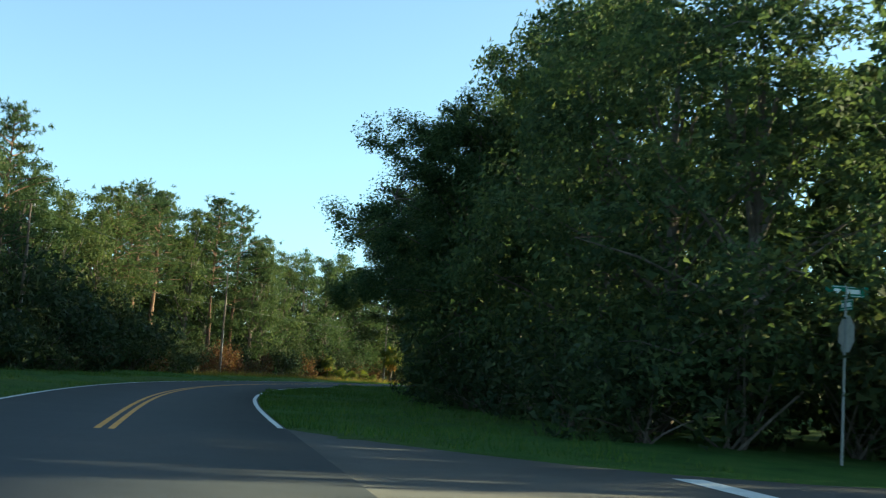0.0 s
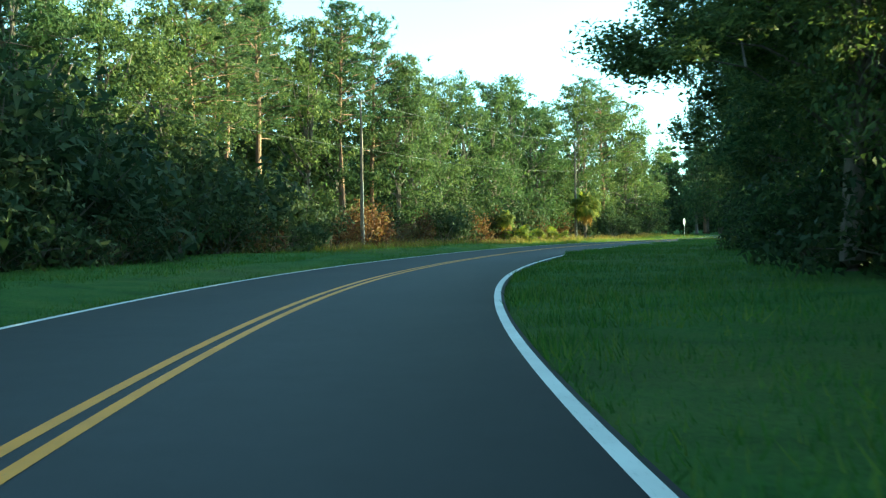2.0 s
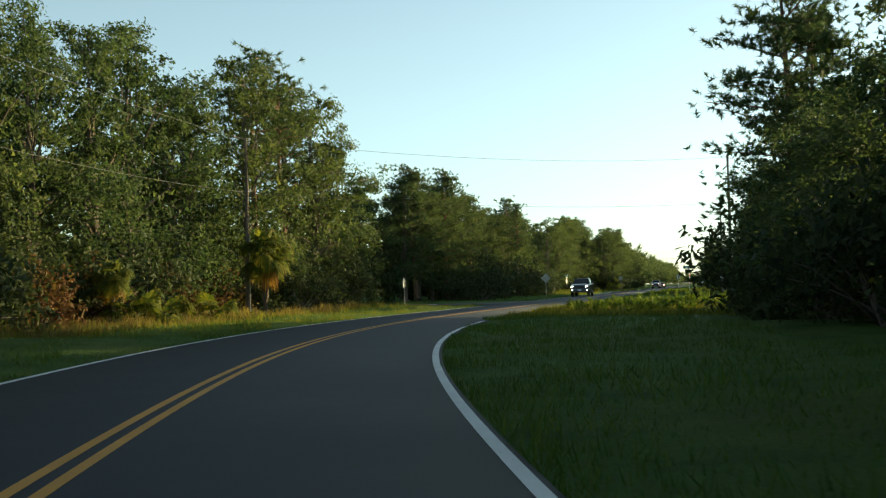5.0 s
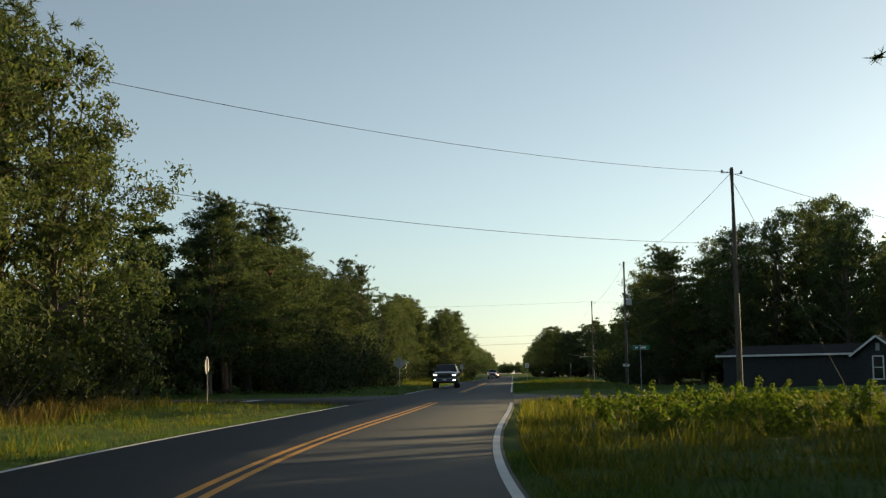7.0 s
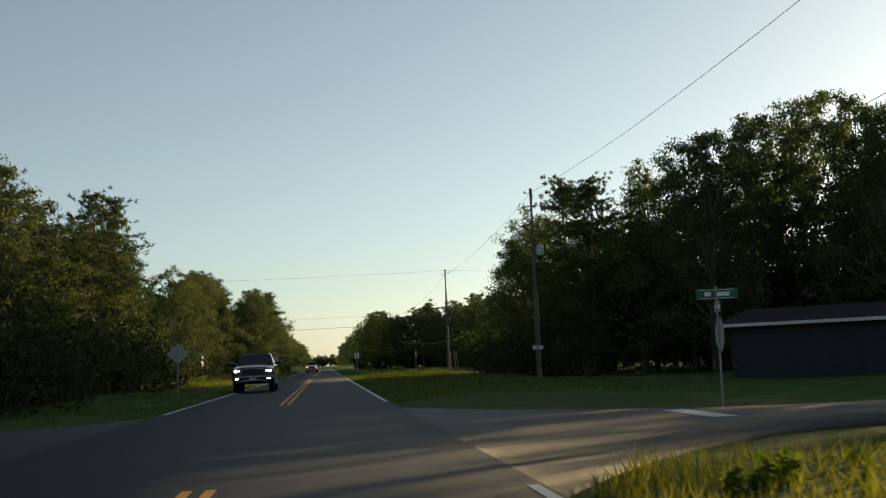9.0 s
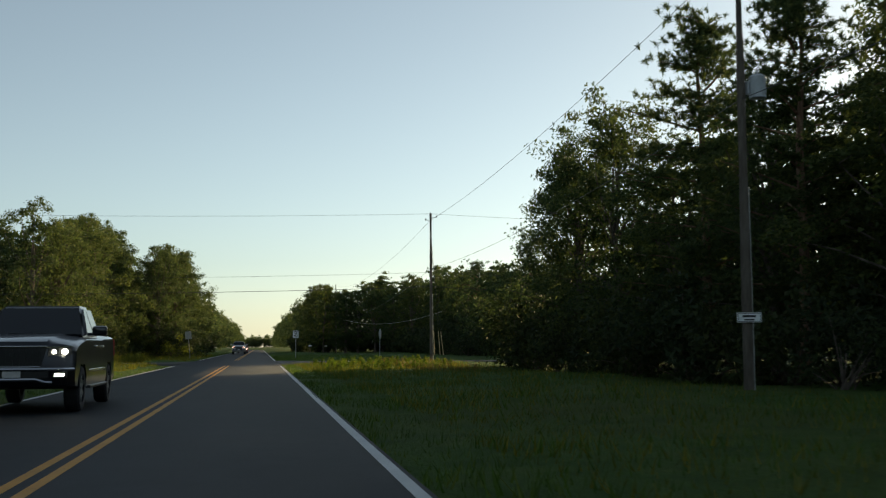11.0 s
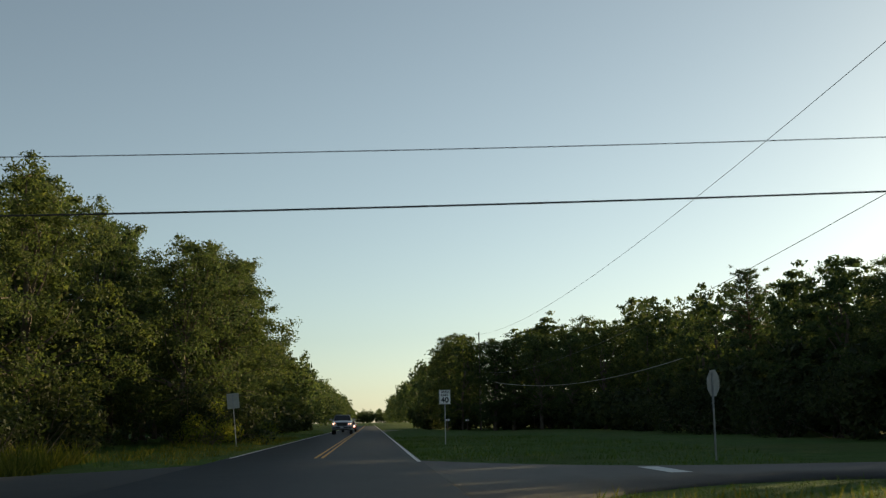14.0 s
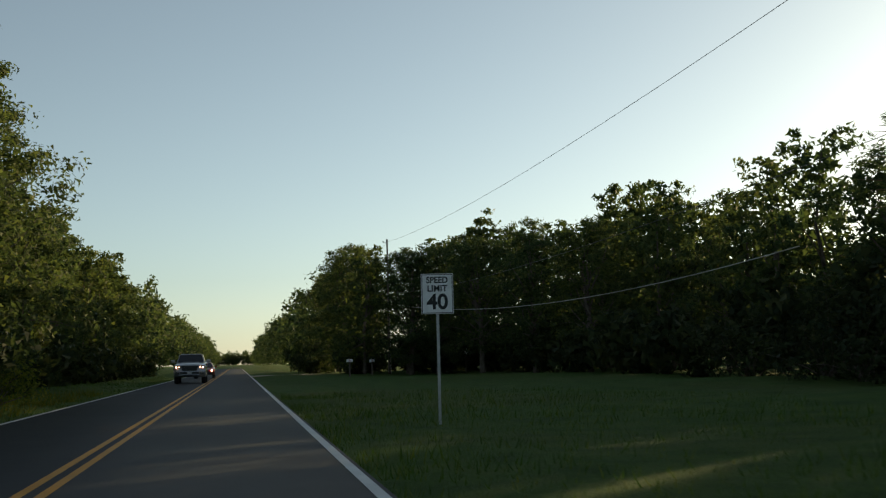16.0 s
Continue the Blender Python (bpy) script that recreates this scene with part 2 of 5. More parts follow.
def strip(name, s0, s1, lo, hi, z, material, step=1.0, thick=0.0):
    """A band along the road between two offsets from its middle."""
    ss = np.arange(s0, s1 + step * 0.5, step)
    a = np.interp(ss, RS, RA)
    x, y = np.interp(ss, RS, RX), np.interp(ss, RS, RY)
    cols = [(lo, z), (hi, z)] if not thick else [(lo, z - thick), (lo, z), (hi, z), (hi, z - thick)]
    v = np.stack([np.stack([x + l * np.sin(a), y - l * np.cos(a), np.full_like(x, zz)], 1) for l, zz in cols], 1)
    n, k = len(ss), len(cols)
    idx = np.arange(n * k).reshape(n, k)
    f = np.stack([idx[:-1, :-1], idx[:-1, 1:], idx[1:, 1:], idx[1:, :-1]], -1).reshape(-1, 4)
    return mesh_np(name, v.reshape(-1, 3), f, material)


def tube(bm, points, radii, seg=7):
    """A bent, tapering limb through the points."""
    rings = []
    for i, p in enumerate(points):
        d = (points[min(i + 1, len(points) - 1)] - points[max(i - 1, 0)]).normalized()
        q = d.to_track_quat("Z", "Y")
        rings.append([bm.verts.new(p + q @ Vector((math.cos(t) * radii[i], math.sin(t) * radii[i], 0))) for t in (2 * math.pi * j / seg for j in range(seg))])
    for a, b in zip(rings, rings[1:]):
        for j in range(seg):
            bm.faces.new((a[j], a[(j + 1) % seg], b[(j + 1) % seg], b[j]))
    bm.faces.new(rings[-1])
    return bm


# ---- ground, road and side roads ----
def axis(lo, hi, step):
    """Even steps over the near place, then ever wider ones out to the horizon."""
    mid = np.arange(lo, hi + step, step)
    out = np.cumsum(np.geomspace(4, 600, 14))
    return np.concatenate([lo - out[::-1], mid, mid[-1] + out])


GX, GY = axis(-70, 190, 2.4), axis(-60, 500, 2.4)
gx, gy = np.meshgrid(GX, GY, indexing="ij")
gs, gl = lateral(gx.ravel(), gy.ravel())
edge = np.clip((np.abs(gl) - 3.5) / 1.6, 0, 1)
rng = np.random.default_rng(3)
wave = 0.10 * np.sin(gx.ravel() * 0.31 + 1.3 * np.sin(gy.ravel() * 0.17)) + 0.08 * np.sin(gy.ravel() * 0.43 + gx.ravel() * 0.11)
SIDE_ROADS = ((15.5, 1), (174.0, -1), (173.8, 1), (275.5, -1), (275.8, 1))
flat = np.zeros(len(gl))
for s0, side in SIDE_ROADS:
    flat = np.maximum(flat, np.where(np.sign(gl) == side, np.clip(1 - (np.abs(gs - s0) - 7) / 4, 0, 1), 0))
gz = -0.07 + edge * (0.07 + (wave + 0.05) * 0.8) * (1 - flat) + rng.normal(0, 0.012, len(gl)) * edge * (1 - flat)
n0, n1 = gx.shape
gi = np.arange(n0 * n1).reshape(n0, n1)
ground_faces = np.stack([gi[:-1, :-1], gi[1:, :-1], gi[1:, 1:], gi[:-1, 1:]], -1).reshape(-1, 4)
ground = part("ground", mesh_np("ground", np.stack([gx.ravel(), gy.ravel(), gz], 1), ground_faces, GROUND, True), GROUND)
tagged(ground, "rough green roadside grass over flat sandy ground", "ground", kind="structure")


def ground_z(s, lat):
    p = place(s, lat)
    i, j = int(np.searchsorted(GX, p.x)), int(np.searchsorted(GY, p.y))
    return float(gz[gi[min(i, n0 - 1), min(j, n1 - 1)]])


road = part("road", strip("road", -BACK, 1030, -3.27, 3.27, 0.0, ASPHALT, thick=0.07), ASPHALT)
tagged(road, "two-lane grey asphalt road with worn smooth surface", "road", kind="structure")


def marking(name, runs, lo, hi, material, label):
    for a, b in runs:
        ob = part(name, strip(name, a, b, lo, hi, 0.004, material), material, road)
        tagged(ob, label)


marking("edge_line", ((-60, 4), (26, 164.5), (189.5, 260), (285, 900)), HALF - 0.06, HALF + 0.06, WHITE_LINE, "white painted edge line")
marking("edge_line", ((-60, 162), (186, 263.5), (292, 900)), -HALF - 0.06, -HALF + 0.06, WHITE_LINE, "white painted edge line")
for lo in (-0.17, 0.06):
    marking("centre_line", ((-60, 5), (23, 165), (190, 262), (290, 900)), lo, lo + 0.11, YELLOW_LINE, "yellow painted centre line")


def side_road(name, s0, side, bar):
    """A side street at right angles with a flared mouth, and its stop bar."""
    c, a = place(s0, 0), heading(s0)
    along, out = Vector((math.cos(a), math.sin(a), 0)), Vector((math.sin(a), -math.cos(a), 0)) * side
    rows = []
    for d in (3.1, 3.6, 4.2, 5.0, 6.0, 7.2, 8.6, 10.5, 14, 30, 70, 160):
        w = 3.1 + 7.5 * max(0, 1 - (d - 3.25) / 8.0) ** 2.2
        rows.append((c + out * d - along * w, c + out * d + along * w))
    v = [Vector((p.x, p.y, -0.012)) for r in rows for p in r] + [Vector((p.x, p.y, -0.09)) for r in rows for p in r]
    n = len(rows) * 2
    f = []
    for i in range(len(rows) - 1):
        k = 2 * i
        f += [(k, k + 1, k + 3, k + 2), (k, k + 2, k + 2 + n, k + n), (k + 1, k + 1 + n, k + 3 + n, k + 3)]
    ob = part(name, mesh_np(name, [tuple(p) for p in v], f, ASPHALT_SIDE), ASPHALT_SIDE)
    tagged(ob, "faded grey asphalt side street joining the road", "road", kind="structure")
    if bar:
        b0, b1 = c + out * bar, c + out * (bar + 0.5)
        sgn = side
        q = [b0 - along * 0.2 * sgn, b0 + along * 3.0 * sgn, b1 + along * 3.0 * sgn, b1 - along * 0.2 * sgn]
        me = mesh_np("stop_bar", [(p.x, p.y, -0.008) for p in q], [(0, 1, 2, 3)], WHITE_LINE)
        tagged(part("stop_bar", me, WHITE_LINE, ob), "white painted stop bar")
    return ob


for s0, side in SIDE_ROADS:
    side_road("side_road", s0, side, 8.2 if side > 0 else 9.0)


# ---- plants ----
def leaf_cards(rng, centres, normals, length, width, droop=0.3, loose=0.85):
    """Pointed leaves at the centres: they face outwards and up from their clump, loosely, and hang a little."""
    n = len(centres)
    nor = normals + rng.normal(size=(n, 3)) * loose
    nor[:, 2] += 0.3
    nor /= np.linalg.norm(nor, axis=1)[:, None] + 1e-6
    d = rng.normal(size=(n, 3)) + normals * 0.25
    d[:, 2] -= droop
    d -= nor * (d * nor).sum(1)[:, None]
    d /= np.linalg.norm(d, axis=1)[:, None] + 1e-6
    side = np.cross(d, nor)
    L = length * rng.uniform(0.6, 1.35, n)[:, None]
    W = width * rng.uniform(0.6, 1.3, n)[:, None]
    root, tip = centres - d * L * 0.4, centres + d * L * 0.6
    v = np.stack([root - side * W / 2, root + side * W / 2, tip - nor * W * 0.25], 1).reshape(-1, 3)
    return v, np.arange(n * 3).reshape(-1, 3)


def needle_tufts(rng, tips, dirs, per, length, width):
    """Brushes of long needles that stand out from the twigs."""
    n = len(tips) * per
    base = np.repeat(tips, per, 0) - np.repeat(dirs, per, 0) * rng.uniform(0, length, n)[:, None]
    d = np.repeat(dirs, per, 0) * 0.7 + rng.normal(size=(n, 3)) * 0.75
    d /= np.linalg.norm(d, axis=1)[:, None]
    side = np.cross(d, rng.normal(size=(n, 3)))
    side /= np.linalg.norm(side, axis=1)[:, None] + 1e-6
    w = width * rng.uniform(0.7, 1.4, n)[:, None]
    L = length * rng.uniform(0.7, 1.2, n)[:, None]
    v = np.stack([base - side * w, base + side * w, base + d * L], 1).reshape(-1, 3)
    return v, np.arange(n * 3).reshape(-1, 3)


def branch_path(rng, a, b, bend, n=5):
    a, b = Vector(a), Vector(b)
    off = Vector(rng.normal(size=3)) * bend
    off.z = abs(off.z)
    return [a.lerp(b, t) + off * math.sin(math.pi * t) for t in (i / (n - 1) for i in range(n))]


def broadleaf(name, seed, height, radius, low, boughs, clumps, per, leaf, material, label, category="tree", limbs=True, flat=(0.62, 0.7), knot=1.0):
    """A leafy tree: trunk with limbs, and boughs of leaf clumps with gaps between."""
    rng = np.random.default_rng(seed)
    tree = new(name)
    wood = bmesh.new()
    fork = height * rng.uniform(0.25, 0.36)
    lean = Vector((rng.uniform(-0.5, 0.5), rng.uniform(-0.5, 0.5), 0))
    trunk_r = 0.012 * height + 0.04
    stem = [Vector((0, 0, -0.2)), Vector((0, 0, 0.3)), Vector((0, 0, fork)) + lean * 0.3, Vector((0, 0, height * 0.6)) + lean * 0.7 + Vector(rng.normal(size=3)) * 0.25, Vector((0, 0, height * 0.88)) + lean]
    tube(wood, stem, [trunk_r * 1.5, trunk_r * 1.1, trunk_r * 0.85, trunk_r * 0.5, 0.03], 8 if limbs else 5)
    vs, ns = [], []
    for i in range(boughs):
        h = low + (0.93 - low) * ((i + 0.35) / boughs) ** 0.85
        k = (h - low) / (1 - low)
        env = 0.62 + 0.5 * math.sin(math.pi * min(1.0, 0.22 + k * 0.80)) - 0.62 * k ** 2.2
        ang = i * 2.4 + rng.normal() * 0.45
        out = radius * max(0.06, env) * rng.uniform(0.35, 0.82)
        c = Vector((math.cos(ang) * out, math.sin(ang) * out, height * h)) + lean * h
        size = radius * rng.uniform(0.34, 0.5) * (1 - 0.25 * k)
        if limbs or i % 3 == 0:
            z0 = min(max(fork * 0.7, c.z * 0.6), height * 0.75)
            tube(wood, branch_path(rng, Vector((0, 0, z0)) + lean * (z0 / height), c, 0.3, 4), [0.06 + 0.006 * height * (1 - h), 0.055, 0.035, 0.015], 5 if limbs else 3)
        for _ in range(clumps):
            d = rng.normal(size=3)
            d /= np.linalg.norm(d)
            cc = np.array(c) + d * size * [1, 1, flat[0]] * rng.uniform(0.35, 1.05)
            r = size * rng.uniform(0.3, 0.52) * knot
            if limbs and rng.uniform() < 0.22:
                tube(wood, branch_path(rng, c, Vector(cc), 0.12, 3), [0.03, 0.02, 0.008], 3)
            q = rng.normal(size=(per, 3))
            q /= np.linalg.norm(q, axis=1)[:, None]
            vs.append(cc + q * r * (rng.uniform(0.08, 1.08, per) ** 0.85)[:, None] * [1, 1, flat[1]])
            ns.append(q * 0.75 + d * [0.55, 0.55, 0.4])
    vs = np.concatenate(vs)
    vs[:, 2] = np.maximum(vs[:, 2], 0.15)
    v, f = leaf_cards(rng, vs, np.concatenate(ns), leaf, leaf * 0.58)
    # the close, shaded heart of the crown
    big = min(0.7, leaf * 1.45)
    n = int(300 * (0.75 / big) ** 1.3)
    t, ang = rng.uniform(0.05, 1.0, n), rng.uniform(0, 6.283, n)
    rr = radius * 0.62 * np.sqrt(rng.uniform(0, 1, n)) * (1 - 0.75 * t ** 2)
    heart = np.stack([np.cos(ang) * rr, np.sin(ang) * rr, height * (low + (0.84 - low) * t)], 1)
    v2, f2 = leaf_cards(rng, heart, heart * 0, big, big * 0.75)
    v, f = np.concatenate([v, v2]), np.concatenate([f, f2 + len(v)])
    part("trunk", wood, BARK, tree)
    part("crown", mesh_np("crown", v, f, material), material, tree)
    return tagged(tree, label, category)


def pine(name, seed, height, radius, low, label, tufts=10, per=24, width=0.026, needle=0.36):
    """A tall pine: a bare straight bole, level limbs, and needles in tufts at their ends."""
    rng = np.random.default_rng(seed)
    tree = new(name)
    wood = bmesh.new()
    lean = Vector((rng.uniform(-0.4, 0.4), rng.uniform(-0.4, 0.4), 0))
    pts = [Vector((0, 0, -0.2)), *(Vector((0, 0, height * t)) + lean * t + Vector((rng.normal(), rng.normal(), 0)) * 0.08 for t in (0.03, 0.3, 0.6, 0.85, 0.99))]
    tube(wood, pts, [0.30, 0.22, 0.18, 0.13, 0.07, 0.02], 9)
    tips, dirs = [], []
    n = 46
    for i in range(n):
        t = low + (1 - low) * (i + rng.uniform(0, 1)) / n
        k = (t - low) / (1 - low)
        ln = radius * (0.55 + 0.6 * math.sin(math.pi * min(1, k * 0.85 + 0.18))) * rng.uniform(0.55, 1.1) * (1 - 0.55 * k ** 3)
        ang = i * 2.4 + rng.normal() * 0.3
        root = Vector((0, 0, height * t)) + lean * t
        d = Vector((math.cos(ang), math.sin(ang), rng.uniform(-0.05, 0.45)))
        end = root + d * ln
        tube(wood, branch_path(rng, root, end, 0.12), [0.055, 0.045, 0.035, 0.025, 0.012], 5)
        for j in range(tufts):
            u = rng.uniform(0.35, 1.0)
            spread = Vector(rng.normal(size=3)) * 0.42 * (0.4 + u)
            spread.z = abs(spread.z) * 0.6
            tips.append(root + d * ln * u + spread)
            q = (d + Vector(rng.normal(size=3)) * 0.6 + Vector((0, 0, 0.4))).normalized()
            dirs.append(q)
    tips.append(Vector((0, 0, height)) + lean)
    dirs.append(Vector((0, 0, 1)))
    v, f = needle_tufts(rng, np.array([tuple(p) for p in tips]), np.array([tuple(p) for p in dirs]), per, needle, width)
    part("trunk", wood, BARK_PINE, tree)
    part("crown", mesh_np("crown", v, f, LEAF_PINE), LEAF_PINE, tree)
    return tagged(tree, label, "pine tree")


def bush(name, seed, height, radius, count, leaf, material, label):
    """An undergrowth shrub: stems from the ground and uneven leaf masses."""
    rng = np.random.default_rng(seed)
    thing = new(name)
    wood = bmesh.new()
    cs = []
    for i in range(11):
        ang, rr = rng.uniform(0, 6.28), radius * math.sqrt(rng.uniform(0, 0.9))
        c = Vector((math.cos(ang) * rr, math.sin(ang) * rr, height * rng.uniform(0.15, 0.92) * (1 - 0.35 * (rr / radius) ** 2)))
        cs.append(np.array(c))
        tube(wood, branch_path(rng, (rng.normal() * 0.15, rng.normal() * 0.15, -0.1), c, 0.15, 4), [0.035, 0.028, 0.02, 0.01], 3)
    cs = np.array(cs)
    pick = rng.integers(0, len(cs), count)
    d = rng.normal(size=(count, 3))
    d /= np.linalg.norm(d, axis=1)[:, None]
    q = cs[pick] + d * (rng.uniform(0.1, 1.0, count) ** 0.5)[:, None] * min(height, radius) * 0.42
    q[:, 2] = np.abs(q[:, 2])
    v, f = leaf_cards(rng, q, d, leaf, leaf * 0.5, 0.1)
    part("stem", wood, BARK, thing)
    part("foliage", mesh_np("foliage", v, f, material), material, thing)
    return tagged(thing, label, "bush")


def fan_palm(name, seed, height, fronds, size, label):
    """A cabbage palm or palmetto: folded fans on arching stalks."""
    rng = np.random.default_rng(seed)
    thing = new(name)
    if height > 0.8:
        bole = bmesh.new()
        tube(bole, [Vector((0, 0, -0.1)), Vector((0.03, 0, height * 0.3)), Vector((-0.03, 0.02, height * 0.7)), Vector((0, 0, height))], [0.22, 0.18, 0.17, 0.2], 10)
        part("trunk", bole, BARK, thing)
    for i in range(fronds):
        ang, el = i * 2.4 + rng.normal() * 0.2, rng.uniform(-1.42, 1.3) if height > 0.8 else rng.uniform(-0.4, 1.25)
        dead = height > 0.8 and el < -0.85
        d = Vector((math.cos(ang) * math.cos(el), math.sin(ang) * math.cos(el), math.sin(el)))
        side = Vector((-math.sin(ang), math.cos(ang), 0))
        base = Vector((0, 0, max(height, 0.05)))
        hub = base + d * size * rng.uniform(0.6, 0.95)
        bm = bmesh.new()
        tube(bm, [base, base + d * size * 0.4 + Vector((0, 0, 0.06)), hub], [0.022, 0.016, 0.012], 4)
        up = d.cross(side)
        for j in range(21):
            t = -1.5 + 3.0 * j / 20
            r = d * math.cos(t) + side * math.sin(t)
            ln = size * (0.72 + 0.28 * math.cos(t)) * rng.uniform(0.85, 1.08)
            w = (side * math.cos(t) - d * math.sin(t)) * 0.042 * size
            mid = hub + r * ln * 0.52 - Vector((0, 0, 0.05 * ln))
            bend = hub + r * ln * 0.8 - Vector((0, 0, (0.18 + rng.uniform(0, 0.1)) * ln))
            tip = hub + r * ln * 0.92 - Vector((0, 0, (0.42 + rng.uniform(0, 0.25)) * ln))
            a, b, c, e, f, g = (bm.verts.new(q) for q in (hub, mid - w + up * 0.02, bend - w * 0.6, mid + w + up * 0.02, bend + w * 0.6, tip))
            bm.faces.new((a, b, e))
            bm.faces.new((b, c, f, e))
            bm.faces.new((c, g, f))
        part("frond", bm, FROND_DEAD if dead else LEAF_PALM, thing, "dead orange-brown fan" if dead else "")
    return tagged(thing, label, "palm")


oak_l = "broad dark-green leafy tree with a low rounded crown"
young_l = "slender yellow-green young tree at the wood's edge"
near_l = "large shaded broadleaf tree overhanging the grass verge"
pine_l = "tall pine with a bare reddish trunk and tufted crown"
far_l = "dark-green broadleaf tree deeper in the wood"
OAKS = [broadleaf("broadleaf_tree", 11 + i, 15, r, lo, 20, 8, 88, 0.2, LEAF_OAK, oak_l) for i, (r, lo) in enumerate(((5.0, 0.10), (4.4, 0.12), (5.4, 0.07), (4.7, 0.09)))]
BACK_OAKS = [broadleaf("wood_tree", 21 + i, 15, r, 0.08, 15, 5, 32, 0.42, LEAF_OAK, far_l, limbs=False) for i, r in enumerate((5.0, 4.5, 5.4))]
NEAR = [broadleaf("shade_tree", 31 + i, 15, r, lo, 22, 9, 86, 0.215, LEAF_OAK, near_l) for i, (r, lo) in enumerate(((6.4, 0.06), (5.8, 0.08), (6.6, 0.05)))]
BOUGH = broadleaf("shade_tree", 39, 15, 5.8, 0.34, 28, 12, 330, 0.135, LEAF_OAK, near_l, flat=(0.95, 0.95), knot=0.74)
DENSE = broadleaf("shade_tree", 38, 15, 5.8, 0.06, 28, 12, 330, 0.135, LEAF_OAK, near_l, flat=(0.85, 0.95), knot=0.8)
YOUNG = [broadleaf("young_tree", 51 + i, 10, r, 0.06, 17, 7, 118, 0.165, LEAF_LIGHT, young_l) for i, r in enumerate((2.5, 2.9))]
PINES = [pine("pine_tree", 71 + i, 16, r, lo, pine_l) for i, (r, lo) in enumerate(((3.1, 0.45), (3.6, 0.38), (2.9, 0.5)))]
LOW_PINE = pine("pine_tree", 78, 16, 3.6, 0.16, "tall pine with limbs from low on its trunk", 38, 28, 0.022, 0.26)
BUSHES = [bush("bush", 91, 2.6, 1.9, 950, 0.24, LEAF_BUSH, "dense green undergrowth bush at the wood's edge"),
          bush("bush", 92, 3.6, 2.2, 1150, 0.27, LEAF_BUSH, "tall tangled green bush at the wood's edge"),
          bush("bush", 93, 2.2, 1.6, 900, 0.2, LEAF_RED, "reddish-brown sumac bush at the wood's edge"),
          bush("bush", 94, 1.8, 1.5, 800, 0.2, LEAF_DRY, "dry brown undergrowth bush at the wood's edge")]
SABAL = fan_palm("cabbage_palm", 5, 3.15, 64, 0.9, "cabbage palm with drooping green and dead orange fans")
PALMETTO = fan_palm("palmetto", 6, 0.15, 14, 0.95, "low green saw palmetto clump in the undergrowth")
USED = set()
plant_rng = random.Random(17)


def plant(source, s, lat, height=None, native=15.0, wide=None, group="", clear=8.8):
    """Sets a plant beside the road, turned and sized; the first of a kind is moved, the rest are copies."""
    k = 1.0 if height is None else height / native
    w = k if wide is None else wide
    p = place(s, lat)
    z = ground_z(s, lat) if abs(lat) < 60 else 0.0
    turn = plant_rng.uniform(0, 6.28)
    if abs(lat) < 17 and (source in NEAR or source in (DENSE, BOUGH)):
        # boughs that would hang over the road are cut back
        crown = next(c for c in source.children if c.name.startswith("crown")).data
        co = np.empty(len(crown.vertices) * 3, np.float32)
        crown.vertices.foreach_get("co", co)
        a = heading(s) + (math.pi / 2 if lat > 0 else -math.pi / 2) - turn
        reach = float(np.quantile(co[0::3] * math.cos(a) + co[1::3] * math.sin(a), 0.998))
        w = min(w, (abs(lat) - clear) / reach)
    m = Matrix.LocRotScale((p.x, p.y, z), Euler((0, 0, turn)), (w, w, k))
    if source.name not in USED:
        USED.add(source.name)
        source.matrix_basis = m
        ob = source
    else:
        keep = source.matrix_basis.copy()
        source.scale = (1, 1, 1)
        ob = copy_thing(source, m)
        source.matrix_basis = keep
    return tagged(ob, group=group)


def tree_line(s0, s1, step, lat, jitter, heights, kinds, group):
    """A row of trees along the road, with heights from a profile."""
    s = s0
    while s < s1:
        q = s + plant_rng.uniform(-0.25, 0.25) * step
        hs = float(np.interp(q, [a for a, _ in heights], [b for _, b in heights])) * plant_rng.uniform(0.96, 1.11)
        src = plant_rng.choice(kinds)
        nat = 16.0 if src in PINES else 10.0 if src in YOUNG else 15.0
        plant(src, q, lat + plant_rng.uniform(-jitter, jitter), hs, nat, plant_rng.uniform(0.85, 1.1) * (hs / nat) ** 0.6, group)
        s += step


LEFT = ((40, 15), (71, 16), (80, 15.6), (90, 14.3), (104, 14.7), (109, 16), (115, 17.5), (120, 16), (126, 13.6), (132, 14.6), (138, 15.8), (147, 13.8), (154, 15), (163, 16.5))
g = "trees of the wood left of the road"
tree_line(38, 96, 4.4, -18.5, 1.2, LEFT, OAKS + OAKS + [PINES[0]], g)
tree_line(96, 122, 3.2, -19.5, 1.8, LEFT, PINES + [OAKS[1]], g)
tree_line(122, 151, 3.8, -17.6, 1.0, LEFT, OAKS, g)
tree_line(151, 162, 3.6, -16.4, 1.0, LEFT, [PINES[1], OAKS[0], OAKS[3]], g)
plant(OAKS[2], 161.5, -14.6, 15.5, 15, 0.9, g)
plant(OAKS[0], 165.5, -15.0, 12.5, 15, 0.8, g)
tree_line(36, 160, 5.5, -26.0, 2.0, tuple((a, b - 1) for a, b in LEFT), BACK_OAKS, g)
tree_line(96, 124, 3.6, -23.5, 1.0, ((96, 8), (124, 8)), BACK_OAKS, g)
LEFT2 = ((182, 10.2), (189, 11.0), (196, 10.8), (206, 11.8), (214, 10.4), (224, 10.6), (236, 11.0), (244, 11.2))
plant(LOW_PINE, 186.0, -14.0, 11.6, 16, 1.0, g)
plant(LOW_PINE, 192.5, -12.6, 11.8, 16, 0.95, g)
tree_line(184, 208, 4.0, -14.6, 1.2, LEFT2, OAKS, g)
